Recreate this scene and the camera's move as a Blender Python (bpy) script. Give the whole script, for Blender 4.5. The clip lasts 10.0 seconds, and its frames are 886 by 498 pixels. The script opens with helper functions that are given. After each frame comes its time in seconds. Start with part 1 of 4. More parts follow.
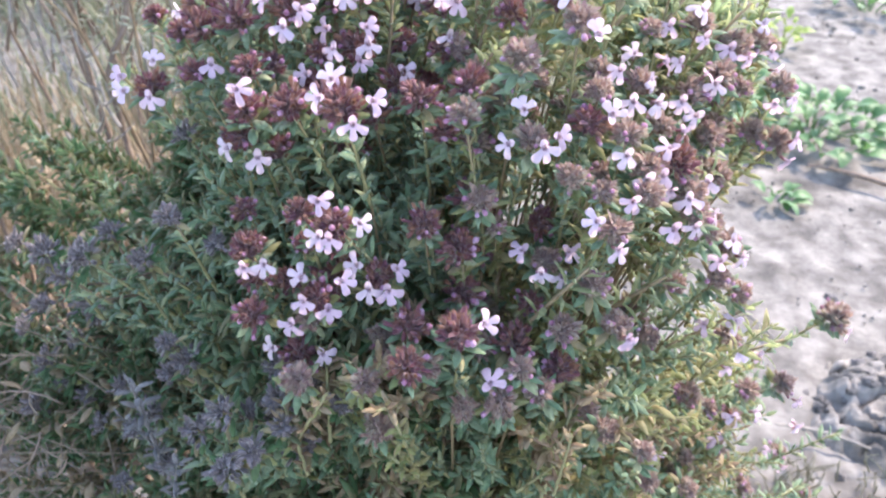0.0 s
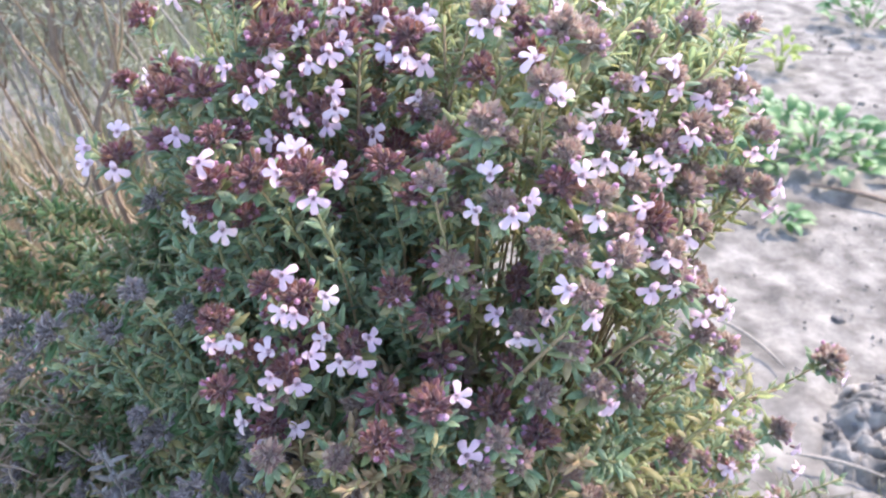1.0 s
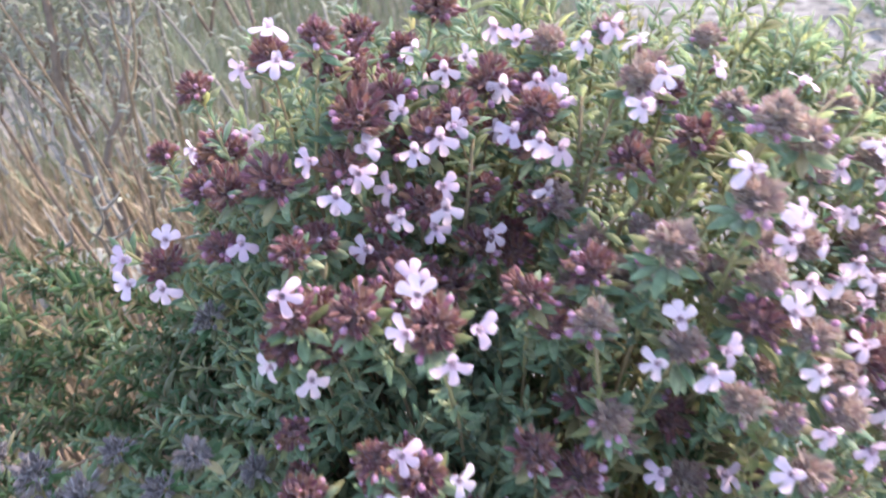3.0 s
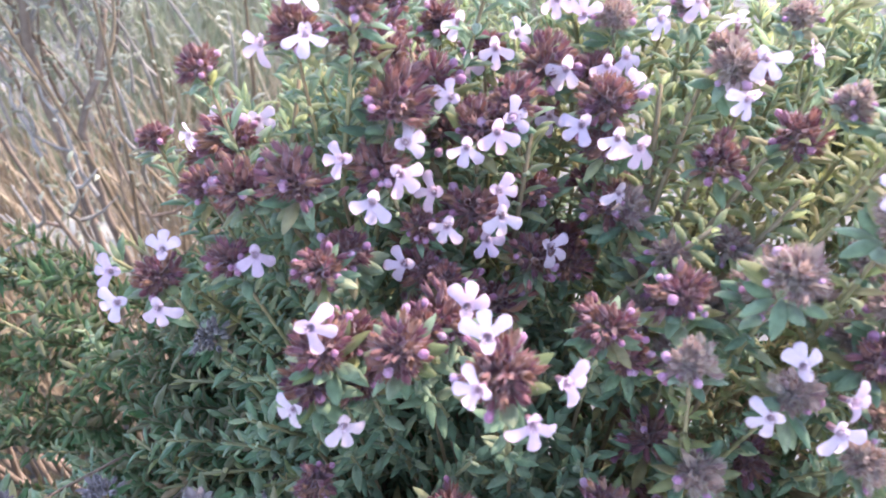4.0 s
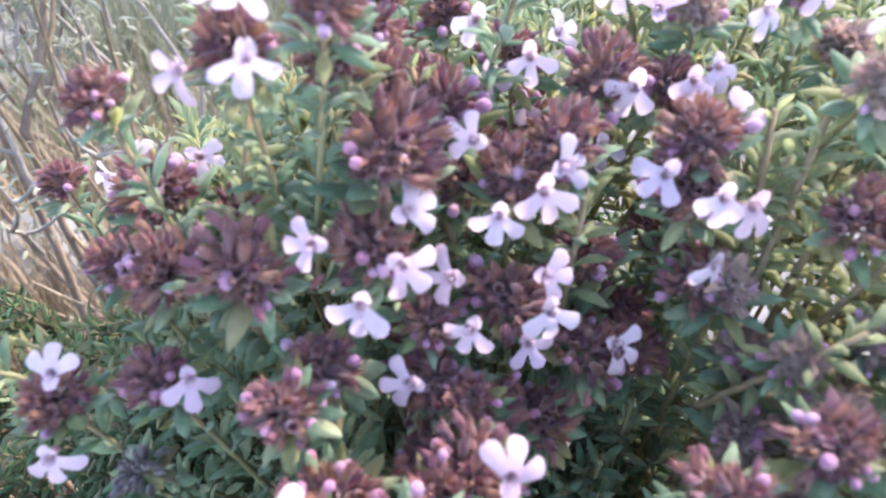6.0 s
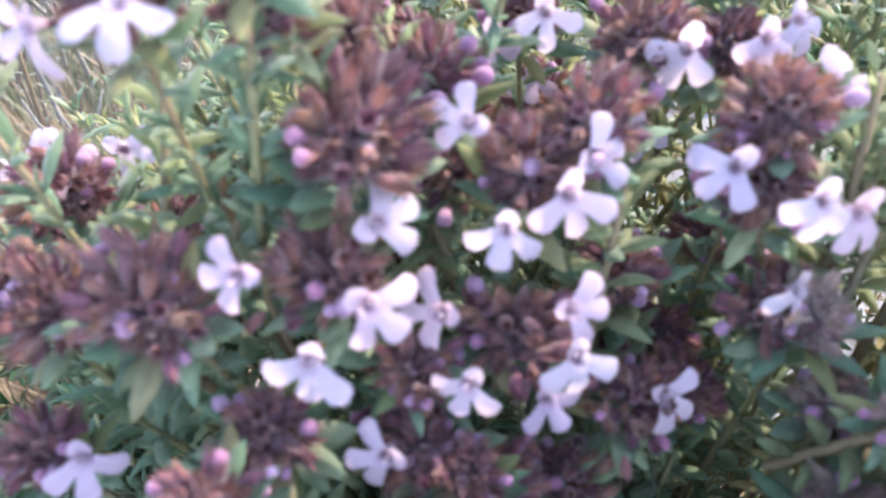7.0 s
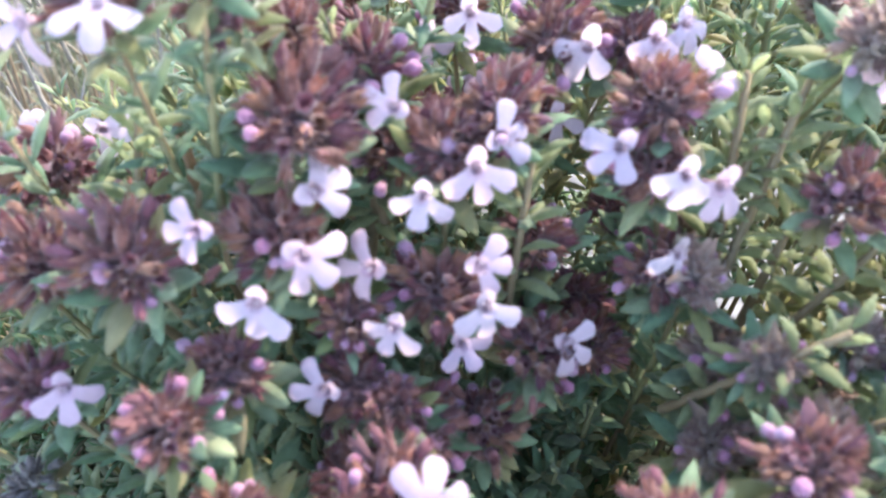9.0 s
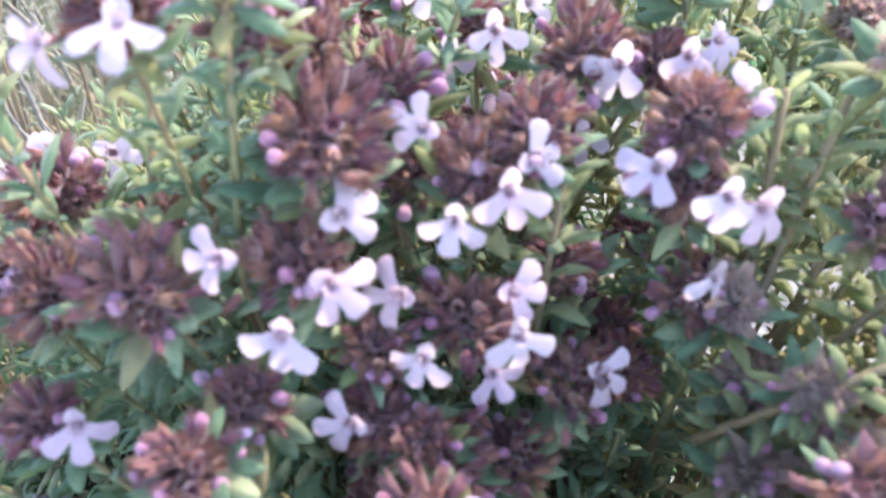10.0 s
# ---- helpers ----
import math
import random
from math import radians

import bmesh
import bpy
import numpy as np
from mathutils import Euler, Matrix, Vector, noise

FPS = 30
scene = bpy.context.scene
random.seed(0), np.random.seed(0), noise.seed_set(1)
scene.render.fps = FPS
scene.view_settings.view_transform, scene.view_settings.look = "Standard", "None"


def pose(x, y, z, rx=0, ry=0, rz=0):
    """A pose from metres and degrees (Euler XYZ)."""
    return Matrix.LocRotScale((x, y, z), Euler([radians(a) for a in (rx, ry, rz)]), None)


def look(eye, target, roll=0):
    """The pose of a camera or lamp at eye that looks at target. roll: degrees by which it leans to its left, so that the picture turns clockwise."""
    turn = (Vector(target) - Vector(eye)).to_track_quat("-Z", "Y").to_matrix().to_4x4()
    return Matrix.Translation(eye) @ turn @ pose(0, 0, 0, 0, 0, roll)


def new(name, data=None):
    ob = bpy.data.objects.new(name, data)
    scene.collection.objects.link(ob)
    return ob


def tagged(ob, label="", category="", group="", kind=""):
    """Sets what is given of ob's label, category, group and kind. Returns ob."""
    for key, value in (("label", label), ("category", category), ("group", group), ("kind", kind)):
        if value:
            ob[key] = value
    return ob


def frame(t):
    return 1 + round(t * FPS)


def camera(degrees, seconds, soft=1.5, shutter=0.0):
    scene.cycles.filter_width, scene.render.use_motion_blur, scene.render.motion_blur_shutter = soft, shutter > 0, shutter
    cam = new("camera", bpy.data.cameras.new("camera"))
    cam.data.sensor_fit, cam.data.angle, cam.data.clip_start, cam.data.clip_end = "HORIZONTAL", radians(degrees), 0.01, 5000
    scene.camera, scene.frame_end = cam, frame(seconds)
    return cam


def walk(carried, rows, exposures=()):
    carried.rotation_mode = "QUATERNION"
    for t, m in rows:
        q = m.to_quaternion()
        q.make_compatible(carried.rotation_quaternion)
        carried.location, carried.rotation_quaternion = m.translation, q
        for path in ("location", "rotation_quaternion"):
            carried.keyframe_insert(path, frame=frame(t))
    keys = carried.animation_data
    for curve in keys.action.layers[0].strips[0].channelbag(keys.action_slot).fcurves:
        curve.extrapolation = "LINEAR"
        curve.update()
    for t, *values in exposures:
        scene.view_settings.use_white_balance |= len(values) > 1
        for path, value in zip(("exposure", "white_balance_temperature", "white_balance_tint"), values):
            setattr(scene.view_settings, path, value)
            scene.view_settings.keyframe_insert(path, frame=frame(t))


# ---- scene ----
cam = camera(59.1, 10.0, soft=1.9, shutter=0.5)
cam.data.dof.use_dof, cam.data.dof.focus_distance, cam.data.dof.aperture_fstop = True, 0.16, 38.0
METRES, EYE, TILT, LEAN, TURN = 0.21, 0.50, -36.0, 0.0, 0.0
ROWS = [
    (0.0, 0.0000, 0.0000, 0.0000, -0.00, 0.00, -0.00),
    (0.5, 0.0171, 0.0081, 0.0242, 0.81, 1.00, 1.10),
    (1.0, 0.0435, 0.0223, 0.0491, 0.68, 1.68, 1.72),
    (1.5, 0.0550, 0.0186, 0.0734, 1.23, 2.25, 1.90),
    (2.0, 0.0551, 0.0525, 0.1000, 1.76, 1.23, 2.98),
    (2.5, -0.0124, 0.1324, 0.1327, 1.60, 0.60, 2.79),
    (3.0, -0.0930, 0.2241, 0.2028, 0.18, 0.58, 2.31),
    (4.5, -0.1585, 0.4072, 0.2658, -1.81, -3.12, 1.23),
    (5.0, -0.1628, 0.4756, 0.3113, -1.51, -3.58, 1.65),
    (5.5, -0.1622, 0.4864, 0.3132, -2.40, -3.95, 1.92),
    (7.0, -0.1479, 0.6527, 0.3208, -1.91, -5.44, 3.27),
    (7.5, -0.1172, 0.6279, 0.3277, -2.13, -6.16, 3.17),
    (8.0, -0.1268, 0.6240, 0.3176, -1.48, -6.37, 3.65),
    (8.5, -0.1155, 0.6015, 0.3147, -2.31, -5.42, 2.84),
    (9.0, -0.1249, 0.5957, 0.3119, -2.90, -5.95, 2.63),
    (9.5, -0.1279, 0.6074, 0.3075, -2.76, -6.12, 2.89),
    (10.0, -0.1393, 0.6122, 0.3153, -3.29, -4.74, 3.03),
]
walk(cam, [(t, pose(0, 0, EYE, TILT, LEAN, TURN) @ pose(METRES * x, METRES * y, METRES * z, 90 + pitch, roll, yaw)) for t, x, y, z, yaw, pitch, roll in ROWS], exposures=((0, 2.90, 6820, 19), (3, 2.79, 6750, 22), (4.5, 3.13, 6560, 25), (5.5, 3.00, 6560, 22), (7, 3.05, 6500, 19), (8.5, 3.10, 6520, 14), (10, 3.12, 6550, 15)))

# ---- light ----
SUN_AZ, SUN_EL = 51.0, 46.0
world = bpy.data.worlds.new("sky")
scene.world = world
world.use_nodes = True
wn = world.node_tree.nodes
sky = wn.new("ShaderNodeTexSky")
sky.sky_type, sky.sun_disc = "NISHITA", False
sky.sun_elevation, sky.sun_rotation = radians(SUN_EL), radians(SUN_AZ)
wn["Background"].inputs["Strength"].default_value = 0.15
world.node_tree.links.new(sky.outputs[0], wn["Background"].inputs[0])
sun = new("sun", bpy.data.lights.new("sun", "SUN"))
sun.data.energy, sun.data.angle, sun.data.color = 1.35, radians(0.6), (1.0, 0.93, 0.84)
to_sun = Vector((math.sin(radians(SUN_AZ)) * math.cos(radians(SUN_EL)), math.cos(radians(SUN_AZ)) * math.cos(radians(SUN_EL)), math.sin(radians(SUN_EL))))
sun.matrix_world = look(to_sun * 5, (0, 0, 0))


# ---- materials ----
def surface(name, colours, rough=0.6, through_light=0.0, scale=400.0, vary="island", mottle=0.25, bump=0.2, spec=0.3, sheen=0.0, stops=None):
    """Colours picked piece by piece, mottled by two sizes of noise, with fine relief; through_light lets light shine through."""
    m = bpy.data.materials.new(name)
    m.use_nodes = True
    n, link = m.node_tree.nodes, m.node_tree.links.new
    bsdf = n["Principled BSDF"]
    ramp = n.new("ShaderNodeValToRGB")
    for i, c in enumerate(colours):
        place = stops[i] if stops else i / max(1, len(colours) - 1)
        e = ramp.color_ramp.elements[i] if i < 2 else ramp.color_ramp.elements.new(place)
        e.position, e.color = place, (*c, 1)
    coord = n.new("ShaderNodeTexCoord")
    fine, broad = n.new("ShaderNodeTexNoise"), n.new("ShaderNodeTexNoise")
    fine.inputs["Scale"].default_value, broad.inputs["Scale"].default_value = scale, scale / 7
    fine.inputs["Detail"].default_value = 4
    for t in (fine, broad):
        link(coord.outputs["Object"], t.inputs["Vector"])
    if vary == "island":
        pick = n.new("ShaderNodeNewGeometry").outputs["Random Per Island"]
    elif vary == "object":
        pick = n.new("ShaderNodeObjectInfo").outputs["Random"]
    else:
        pick = broad.outputs["Fac"]
    link(pick, ramp.inputs["Fac"])
    add = n.new("ShaderNodeMath")
    add.operation = "ADD"
    link(fine.outputs["Fac"], add.inputs[0])
    link(broad.outputs["Fac"], add.inputs[1])
    lift = n.new("ShaderNodeMapRange")
    lift.inputs["From Min"].default_value, lift.inputs["From Max"].default_value = 0.6, 1.4
    lift.inputs["To Min"].default_value, lift.inputs["To Max"].default_value = 1 - mottle, 1 + mottle
    link(add.outputs[0], lift.inputs["Value"])
    hue = n.new("ShaderNodeHueSaturation")
    link(lift.outputs[0], hue.inputs["Value"])
    link(ramp.outputs["Color"], hue.inputs["Color"])
    link(hue.outputs["Color"], bsdf.inputs["Base Color"])
    bsdf.inputs["Roughness"].default_value = rough
    bsdf.inputs["Specular IOR Level"].default_value = spec
    bsdf.inputs["Sheen Weight"].default_value = sheen
    relief = n.new("ShaderNodeBump")
    relief.inputs["Strength"].default_value, relief.inputs["Distance"].default_value = bump, 0.3 / scale
    link(fine.outputs["Fac"], relief.inputs["Height"])
    link(relief.outputs["Normal"], bsdf.inputs["Normal"])
    if through_light:
        mix, glow = n.new("ShaderNodeMixShader"), n.new("ShaderNodeBsdfTranslucent")
        link(hue.outputs["Color"], glow.inputs["Color"])
        mix.inputs["Fac"].default_value = through_light
        link(bsdf.outputs[0], mix.inputs[1])
        link(glow.outputs[0], mix.inputs[2])
        link(mix.outputs[0], n["Material Output"].inputs["Surface"])
    return m


LEAF = surface("thyme_leaf", [(0.112, 0.182, 0.098), (0.142, 0.215, 0.112), (0.20, 0.265, 0.15), (0.31, 0.33, 0.17)], 0.62, 0.45, 900, mottle=0.4, bump=0.45, spec=0.25, sheen=0.4)
# Paler leaf: sunlight on the far and sunny side is put into it.
LEAF_PALE = surface("sun_pale_leaf", [(0.20, 0.27, 0.14), (0.25, 0.31, 0.17), (0.30, 0.33, 0.15), (0.38, 0.38, 0.16)], 0.6, 0.6, 900, mottle=0.35, bump=0.4, spec=0.22, sheen=0.3)
# Shrub's own green, made darker to carry shade there and inside the bush.
LEAF_DEEP = surface("deep_green_shade_leaf", [(0.044, 0.096, 0.036), (0.060, 0.116, 0.042), (0.090, 0.122, 0.054), (0.150, 0.120, 0.062)], 0.6, 0.35, 900, mottle=0.35, bump=0.4, spec=0.2, sheen=0.1)
STEM = surface("thyme_stem", [(0.21, 0.18, 0.085), (0.20, 0.135, 0.078), (0.20, 0.205, 0.09)], 0.7, 0.0, 700)
BROWN_STEM = surface("brown_shoot_stem", [(0.30, 0.17, 0.085), (0.25, 0.15, 0.08)], 0.7, 0.0, 700)
WOOD = surface("old_wood", [(0.12, 0.08, 0.055), (0.20, 0.15, 0.11)], 0.85, 0.0, 300, mottle=0.4, bump=0.5)
CALYX = surface("calyx", [(0.165, 0.056, 0.071), (0.192, 0.068, 0.071), (0.228, 0.100, 0.069), (0.132, 0.047, 0.074), (0.178, 0.095, 0.074), (0.268, 0.125, 0.068), (0.153, 0.054, 0.075)], 0.7, 0.32, 1500, mottle=0.4, sheen=0.3)
# Grey tone of old heads; part of it is shade put into the colour.
FADED = surface("faded_shaded_calyx", [(0.122, 0.100, 0.100), (0.152, 0.124, 0.118), (0.106, 0.092, 0.092), (0.152, 0.128, 0.100)], 0.75, 0.25, 1500, mottle=0.35, sheen=0.45)
# Olive leaf, brightened so its colour carries sunlight on the sunny side.
LEAF_OLIVE = surface("olive_leaf", [(0.27, 0.29, 0.11), (0.34, 0.29, 0.13), (0.21, 0.26, 0.10), (0.39, 0.32, 0.17)], 0.55, 0.58, 900, sheen=0.3)
WOOLLY = surface("woolly_grey_leaf", [(0.140, 0.130, 0.118), (0.190, 0.175, 0.155), (0.115, 0.106, 0.095)], 0.8, 0.2, 900, mottle=0.3, sheen=0.3)
RED_HAIR = surface("reddish_hair", [(0.21, 0.115, 0.125), (0.30, 0.20, 0.20)], 0.6, 0.5)
HAIR = surface("fine_hair", [(0.42, 0.33, 0.29), (0.52, 0.43, 0.38)], 0.6, 0.5)
# Paler calyx: sunlight put into the colour, also used for dried tan heads.
TAN = surface("sun_tinted_calyx", [(0.295, 0.180, 0.145), (0.345, 0.235, 0.175), (0.245, 0.138, 0.132), (0.375, 0.305, 0.22), (0.315, 0.195, 0.15)], 0.7, 0.45, 1500, mottle=0.4, sheen=0.4)
PETAL = surface("petal", [(0.545, 0.405, 0.48), (0.625, 0.462, 0.52), (0.655, 0.53, 0.56), (0.545, 0.44, 0.52)], 0.55, 0.5, 1800, "object", 0.10, 0.1, sheen=0.2)
THROAT = surface("throat_marks", [(0.27, 0.17, 0.19), (0.46, 0.34, 0.37)], 0.7, 0.2, 2500, "noise", 0.4)
ANTHER = surface("anther", [(0.20, 0.10, 0.10), (0.5, 0.4, 0.42)], 0.6)
BUD = surface("bud", [(0.35, 0.145, 0.225), (0.43, 0.205, 0.295), (0.47, 0.30, 0.39)], 0.65, 0.35, 1500, "object", 0.3, 0.4, spec=0.2, sheen=0.5)
BROWN_LEAF = surface("dried_leaf", [(0.235, 0.170, 0.095), (0.19, 0.125, 0.075), (0.27, 0.21, 0.125), (0.18, 0.155, 0.075)], 0.75, 0.35, 900, mottle=0.4, bump=0.4)
LITTER = surface("weathered_straw", [(0.21, 0.165, 0.11), (0.30, 0.25, 0.175), (0.13, 0.095, 0.065), (0.42, 0.365, 0.27)], 0.8, 0.1, 300, mottle=0.35)
STRAW = surface("straw", [(0.225, 0.165, 0.098), (0.30, 0.23, 0.145), (0.16, 0.112, 0.066), (0.37, 0.30, 0.20)], 0.75, 0.25, 300, mottle=0.3)
TWIG = surface("pale_twig", [(0.19, 0.168, 0.138), (0.25, 0.22, 0.18), (0.15, 0.12, 0.095)], 0.85, 0.0, 400, mottle=0.35, bump=0.4)
GREY_LEAF = surface("grey_leaf", [(0.165, 0.175, 0.118), (0.21, 0.212, 0.15), (0.135, 0.152, 0.092)], 0.7, 0.25, 500, sheen=0.2)
WEED = surface("weed_leaf", [(0.068, 0.155, 0.055), (0.095, 0.19, 0.068), (0.135, 0.22, 0.095)], 0.5, 0.3, 150, "object", 0.3)
YELLOW = surface("young_leaf", [(0.25, 0.31, 0.065), (0.19, 0.28, 0.065)], 0.5, 0.4, 150, "object")
GRASS = surface("grass", [(0.125, 0.15, 0.078), (0.16, 0.17, 0.098), (0.21, 0.19, 0.125), (0.105, 0.13, 0.068)], 0.6, 0.3, 120)
SOIL = surface("sandy_soil", [(0.080, 0.073, 0.063), (0.124, 0.114, 0.099), (0.162, 0.150, 0.131)], 0.95, 0.0, 200, "noise", 0.35, 0.5, stops=[0.34, 0.5, 0.68])
MOUND = surface("broken_soil", [(0.080, 0.072, 0.062), (0.130, 0.119, 0.103), (0.172, 0.158, 0.138)], 0.95, 0.0, 180, "noise", 0.35, 0.7, stops=[0.36, 0.48, 0.62])
CLOD = surface("soil_clod", [(0.10, 0.094, 0.09), (0.14, 0.133, 0.126), (0.19, 0.18, 0.172)], 0.95, 0.0, 120, "object", 0.35, 0.8)


# ---- building blocks ----
rnd = random.Random(7)


def mesh_of(name, verts, faces, materials, slots=None, smooth=True):
    me = bpy.data.meshes.new(name)
    me.from_pydata([tuple(v) for v in verts], [], faces)
    for m in materials:
        me.materials.append(m)
    if slots:
        me.polygons.foreach_set("material_index", slots)
    me.polygons.foreach_set("use_smooth", [smooth] * len(me.polygons))
    me.update()
    return me


def piece(name, me, parent, m=None, label=""):
    ob = new(name, me)
    ob.parent = parent
    if m is not None:
        ob.matrix_basis = m
    return tagged(ob, label)


def thing(name, label, category, at=(0, 0, 0), group="", kind=""):
    ob = new(name)
    ob.location = at
    ob.empty_display_size = 0.01
    return tagged(ob, label, category, group, kind)


def frame_along(z, up=(0, 0, 1), at=(0, 0, 0), size=1.0):
    """A pose whose z axis runs along z, its y axis leaning to up."""
    z = Vector(z).normalized()
    x = Vector(up).cross(z)
    x = x.normalized() if x.length > 1e-4 else Vector((1, 0, 0))
    y = z.cross(x)
    m = Matrix((x, y, z)).transposed().to_4x4()
    return Matrix.Translation(at) @ m @ Matrix.Scale(size, 4)


def join(store, verts, faces, m):
    """Adds a shape, set at the pose m, to a store of vertices and faces."""
    start = len(store[0])
    store[0].extend(m @ Vector(v) for v in verts)
    store[1].extend(tuple(i + start for i in f) for f in faces)


def grid_faces(rows, cols, close=False):
    wide = cols if close else cols - 1
    return [(r * cols + c, r * cols + (c + 1) % cols, (r + 1) * cols + (c + 1) % cols, (r + 1) * cols + c) for r in range(rows - 1) for c in range(wide)]


def leaf_shape(length, width, droop=0.15, roll=0.35):
    """A leaf along +y, its face to +z, with a midrib groove and rolled margins."""
    verts = []
    for s, w in ((0, 0.22), (0.15, 0.55), (0.4, 1.0), (0.65, 0.92), (0.87, 0.5), (1.0, 0.08)):
        h = width / 2 * w
        z = length * (0.12 * math.sin(s * 3) - droop * s * s)
        for a, b in ((-1, -roll), (-0.55, 0.12), (0, -0.1), (0.55, 0.12), (1, -roll)):
            verts.append((a * h, s * length, z + b * h))
    return verts, grid_faces(6, 5)


def tube(points, radii, sides=6):
    """A tapered tube through the points."""
    verts, pts = [], [Vector(p) for p in points]
    for i, p in enumerate(pts):
        way = (pts[min(i + 1, len(pts) - 1)] - pts[max(i - 1, 0)]).normalized()
        m = frame_along(way, (0.3, 1, 0.1), p)
        for k in range(sides):
            a = 2 * math.pi * k / sides
            verts.append(m @ Vector((radii[i] * math.cos(a), radii[i] * math.sin(a), 0)))
    faces = grid_faces(len(pts), sides, True)
    faces.append(tuple(range((len(pts) - 1) * sides, len(pts) * sides)))
    return verts, faces


def arc(a, b, bend, n=7):
    """Points from a to b, bowed by the vector bend."""
    a, b, bend = Vector(a), Vector(b), Vector(bend)
    return [a.lerp(b, i / (n - 1)) + bend * (4 * (i / (n - 1)) * (1 - i / (n - 1))) for i in range(n)]


# ---- parts of the thyme ----
def calyx_shape(length, wide, flare):
    """A ribbed cup with five pointed teeth, open along +z."""
    verts, sides = [], 10
    for s, r in ((0, 0.3), (0.2, 0.75), (0.55, 0.95), (0.72, 1.0)):
        for k in range(sides):
            a = 2 * math.pi * k / sides
            rr = wide * r * (1 + (0.09 if k % 2 else -0.06))
            verts.append((rr * math.cos(a), rr * math.sin(a), length * s))
    faces = grid_faces(4, sides, True)
    for k in range(5):
        a = 2 * math.pi * (2 * k + 1) / sides
        long = 1.24 if k in (1, 2) else 1.12
        verts.append((wide * flare * math.cos(a), wide * flare * math.sin(a), length * long))
        b = 3 * sides
        faces.append((b + 2 * k, b + (2 * k + 1) % sides, 40 + k))
        faces.append((b + (2 * k + 1) % sides, b + (2 * k + 2) % sides, 40 + k))
    return verts, faces


def head_mesh(seed, count, material, wide=1.0, long=1.0):
    """A loose round flower head: whorls of cups round a short axis along +z, dark bracts between and leaves below."""
    r, store, slots = random.Random(seed), ([], []), []
    spots, lump = [], [r.uniform(0.35, 1.6) for k in range(5)]
    for i in range(count):
        q = (i + 0.5) / count
        polar = math.acos(1 - 1.35 * q)
        turn = i * 2.39996 + r.uniform(-0.3, 0.3)
        way = Vector((math.sin(polar) * math.cos(turn), math.sin(polar) * math.sin(turn), math.cos(polar) * 0.85 + 0.28)).normalized()
        foot = way * r.uniform(0.0006, 0.0022) * lump[int(turn * 5 / 6.2832) % 5] * wide + Vector((0, 0, r.uniform(-0.0032, 0.0012) * long))
        m = frame_along((way + Vector((r.gauss(0, 0.36), r.gauss(0, 0.36), r.gauss(0, 0.28)))), (0, 0, 1), foot)
        tall, fat = r.uniform(0.0015, 0.0024), r.uniform(0.00042, 0.00062)
        verts, faces = calyx_shape(tall, fat, r.uniform(0.5, 1.25))
        join(store, verts, faces, m @ pose(0, 0, 0, 0, 0, r.uniform(0, 360)))
        slots.extend([0] * len(faces))
        for k in range(14):
            a, s, long = r.uniform(0, 6.28), r.uniform(0.3, 1.15), r.uniform(0.0004, 0.0010)
            side, out = Vector((-math.sin(a), math.cos(a), 0)) * 0.000025, Vector((math.cos(a), math.sin(a), 0))
            root = out * fat * 0.9 + Vector((0, 0, tall * s))
            join(store, (root - side, root + side, root + out * long + Vector((0, 0, long * 0.7))), [(0, 1, 2)], m)
            slots.append(2)
        spots.append(m @ Vector((0, 0, tall)))
    for i in range(14):
        verts, faces = leaf_shape(r.uniform(0.0026, 0.0040), r.uniform(0.0010, 0.0016), r.uniform(-0.2, 0.2), r.uniform(-0.5, 0.3))
        join(store, verts, faces, pose(0, 0, r.uniform(-0.0020, 0.0016), 0, 0, i * 137.5 + r.uniform(-20, 20)) @ pose(0, 0.0008, 0, r.uniform(25, 80), r.uniform(-20, 20)))
        slots.extend([0] * len(faces))
    for i in range(12):
        verts, faces = leaf_shape(r.uniform(0.0040, 0.0062), r.uniform(0.0015, 0.0023), r.uniform(-0.1, 0.35), r.uniform(0.3, 0.8))
        join(store, verts, faces, pose(0, 0, r.uniform(-0.0042, -0.0016), 0, 0, i * 137.5 + r.uniform(-20, 20)) @ pose(0, 0.001, 0, r.uniform(0, 50), r.uniform(-20, 20)))
        slots.extend([1 if i % 4 == 0 else 3] * len(faces))
    return mesh_of("flower_head", *store, [material, LEAF_OLIVE, RED_HAIR if material == CALYX else HAIR, LEAF_DEEP if material == FADED else LEAF], slots), spots


HEADS = [head_mesh(11 + i, n, CALYX, w, k) for i, (n, w, k) in enumerate(((88, 1.25, 1.0), (98, 1.45, 0.8), (78, 1.1, 1.5), (100, 1.5, 1.1), (90, 1.3, 1.6), (80, 1.15, 0.7), (72, 1.6, 1.0), (92, 1.2, 1.9), (64, 1.4, 1.3), (82, 1.0, 1.2)))]
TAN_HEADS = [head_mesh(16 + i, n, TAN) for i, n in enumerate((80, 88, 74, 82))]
FADED_HEADS = [head_mesh(11 + i, n, FADED, w, k) for i, (n, w, k) in enumerate(((40, 1.3, 2.2), (34, 1.6, 1.4), (44, 1.1, 2.8), (36, 1.5, 1.9)))]


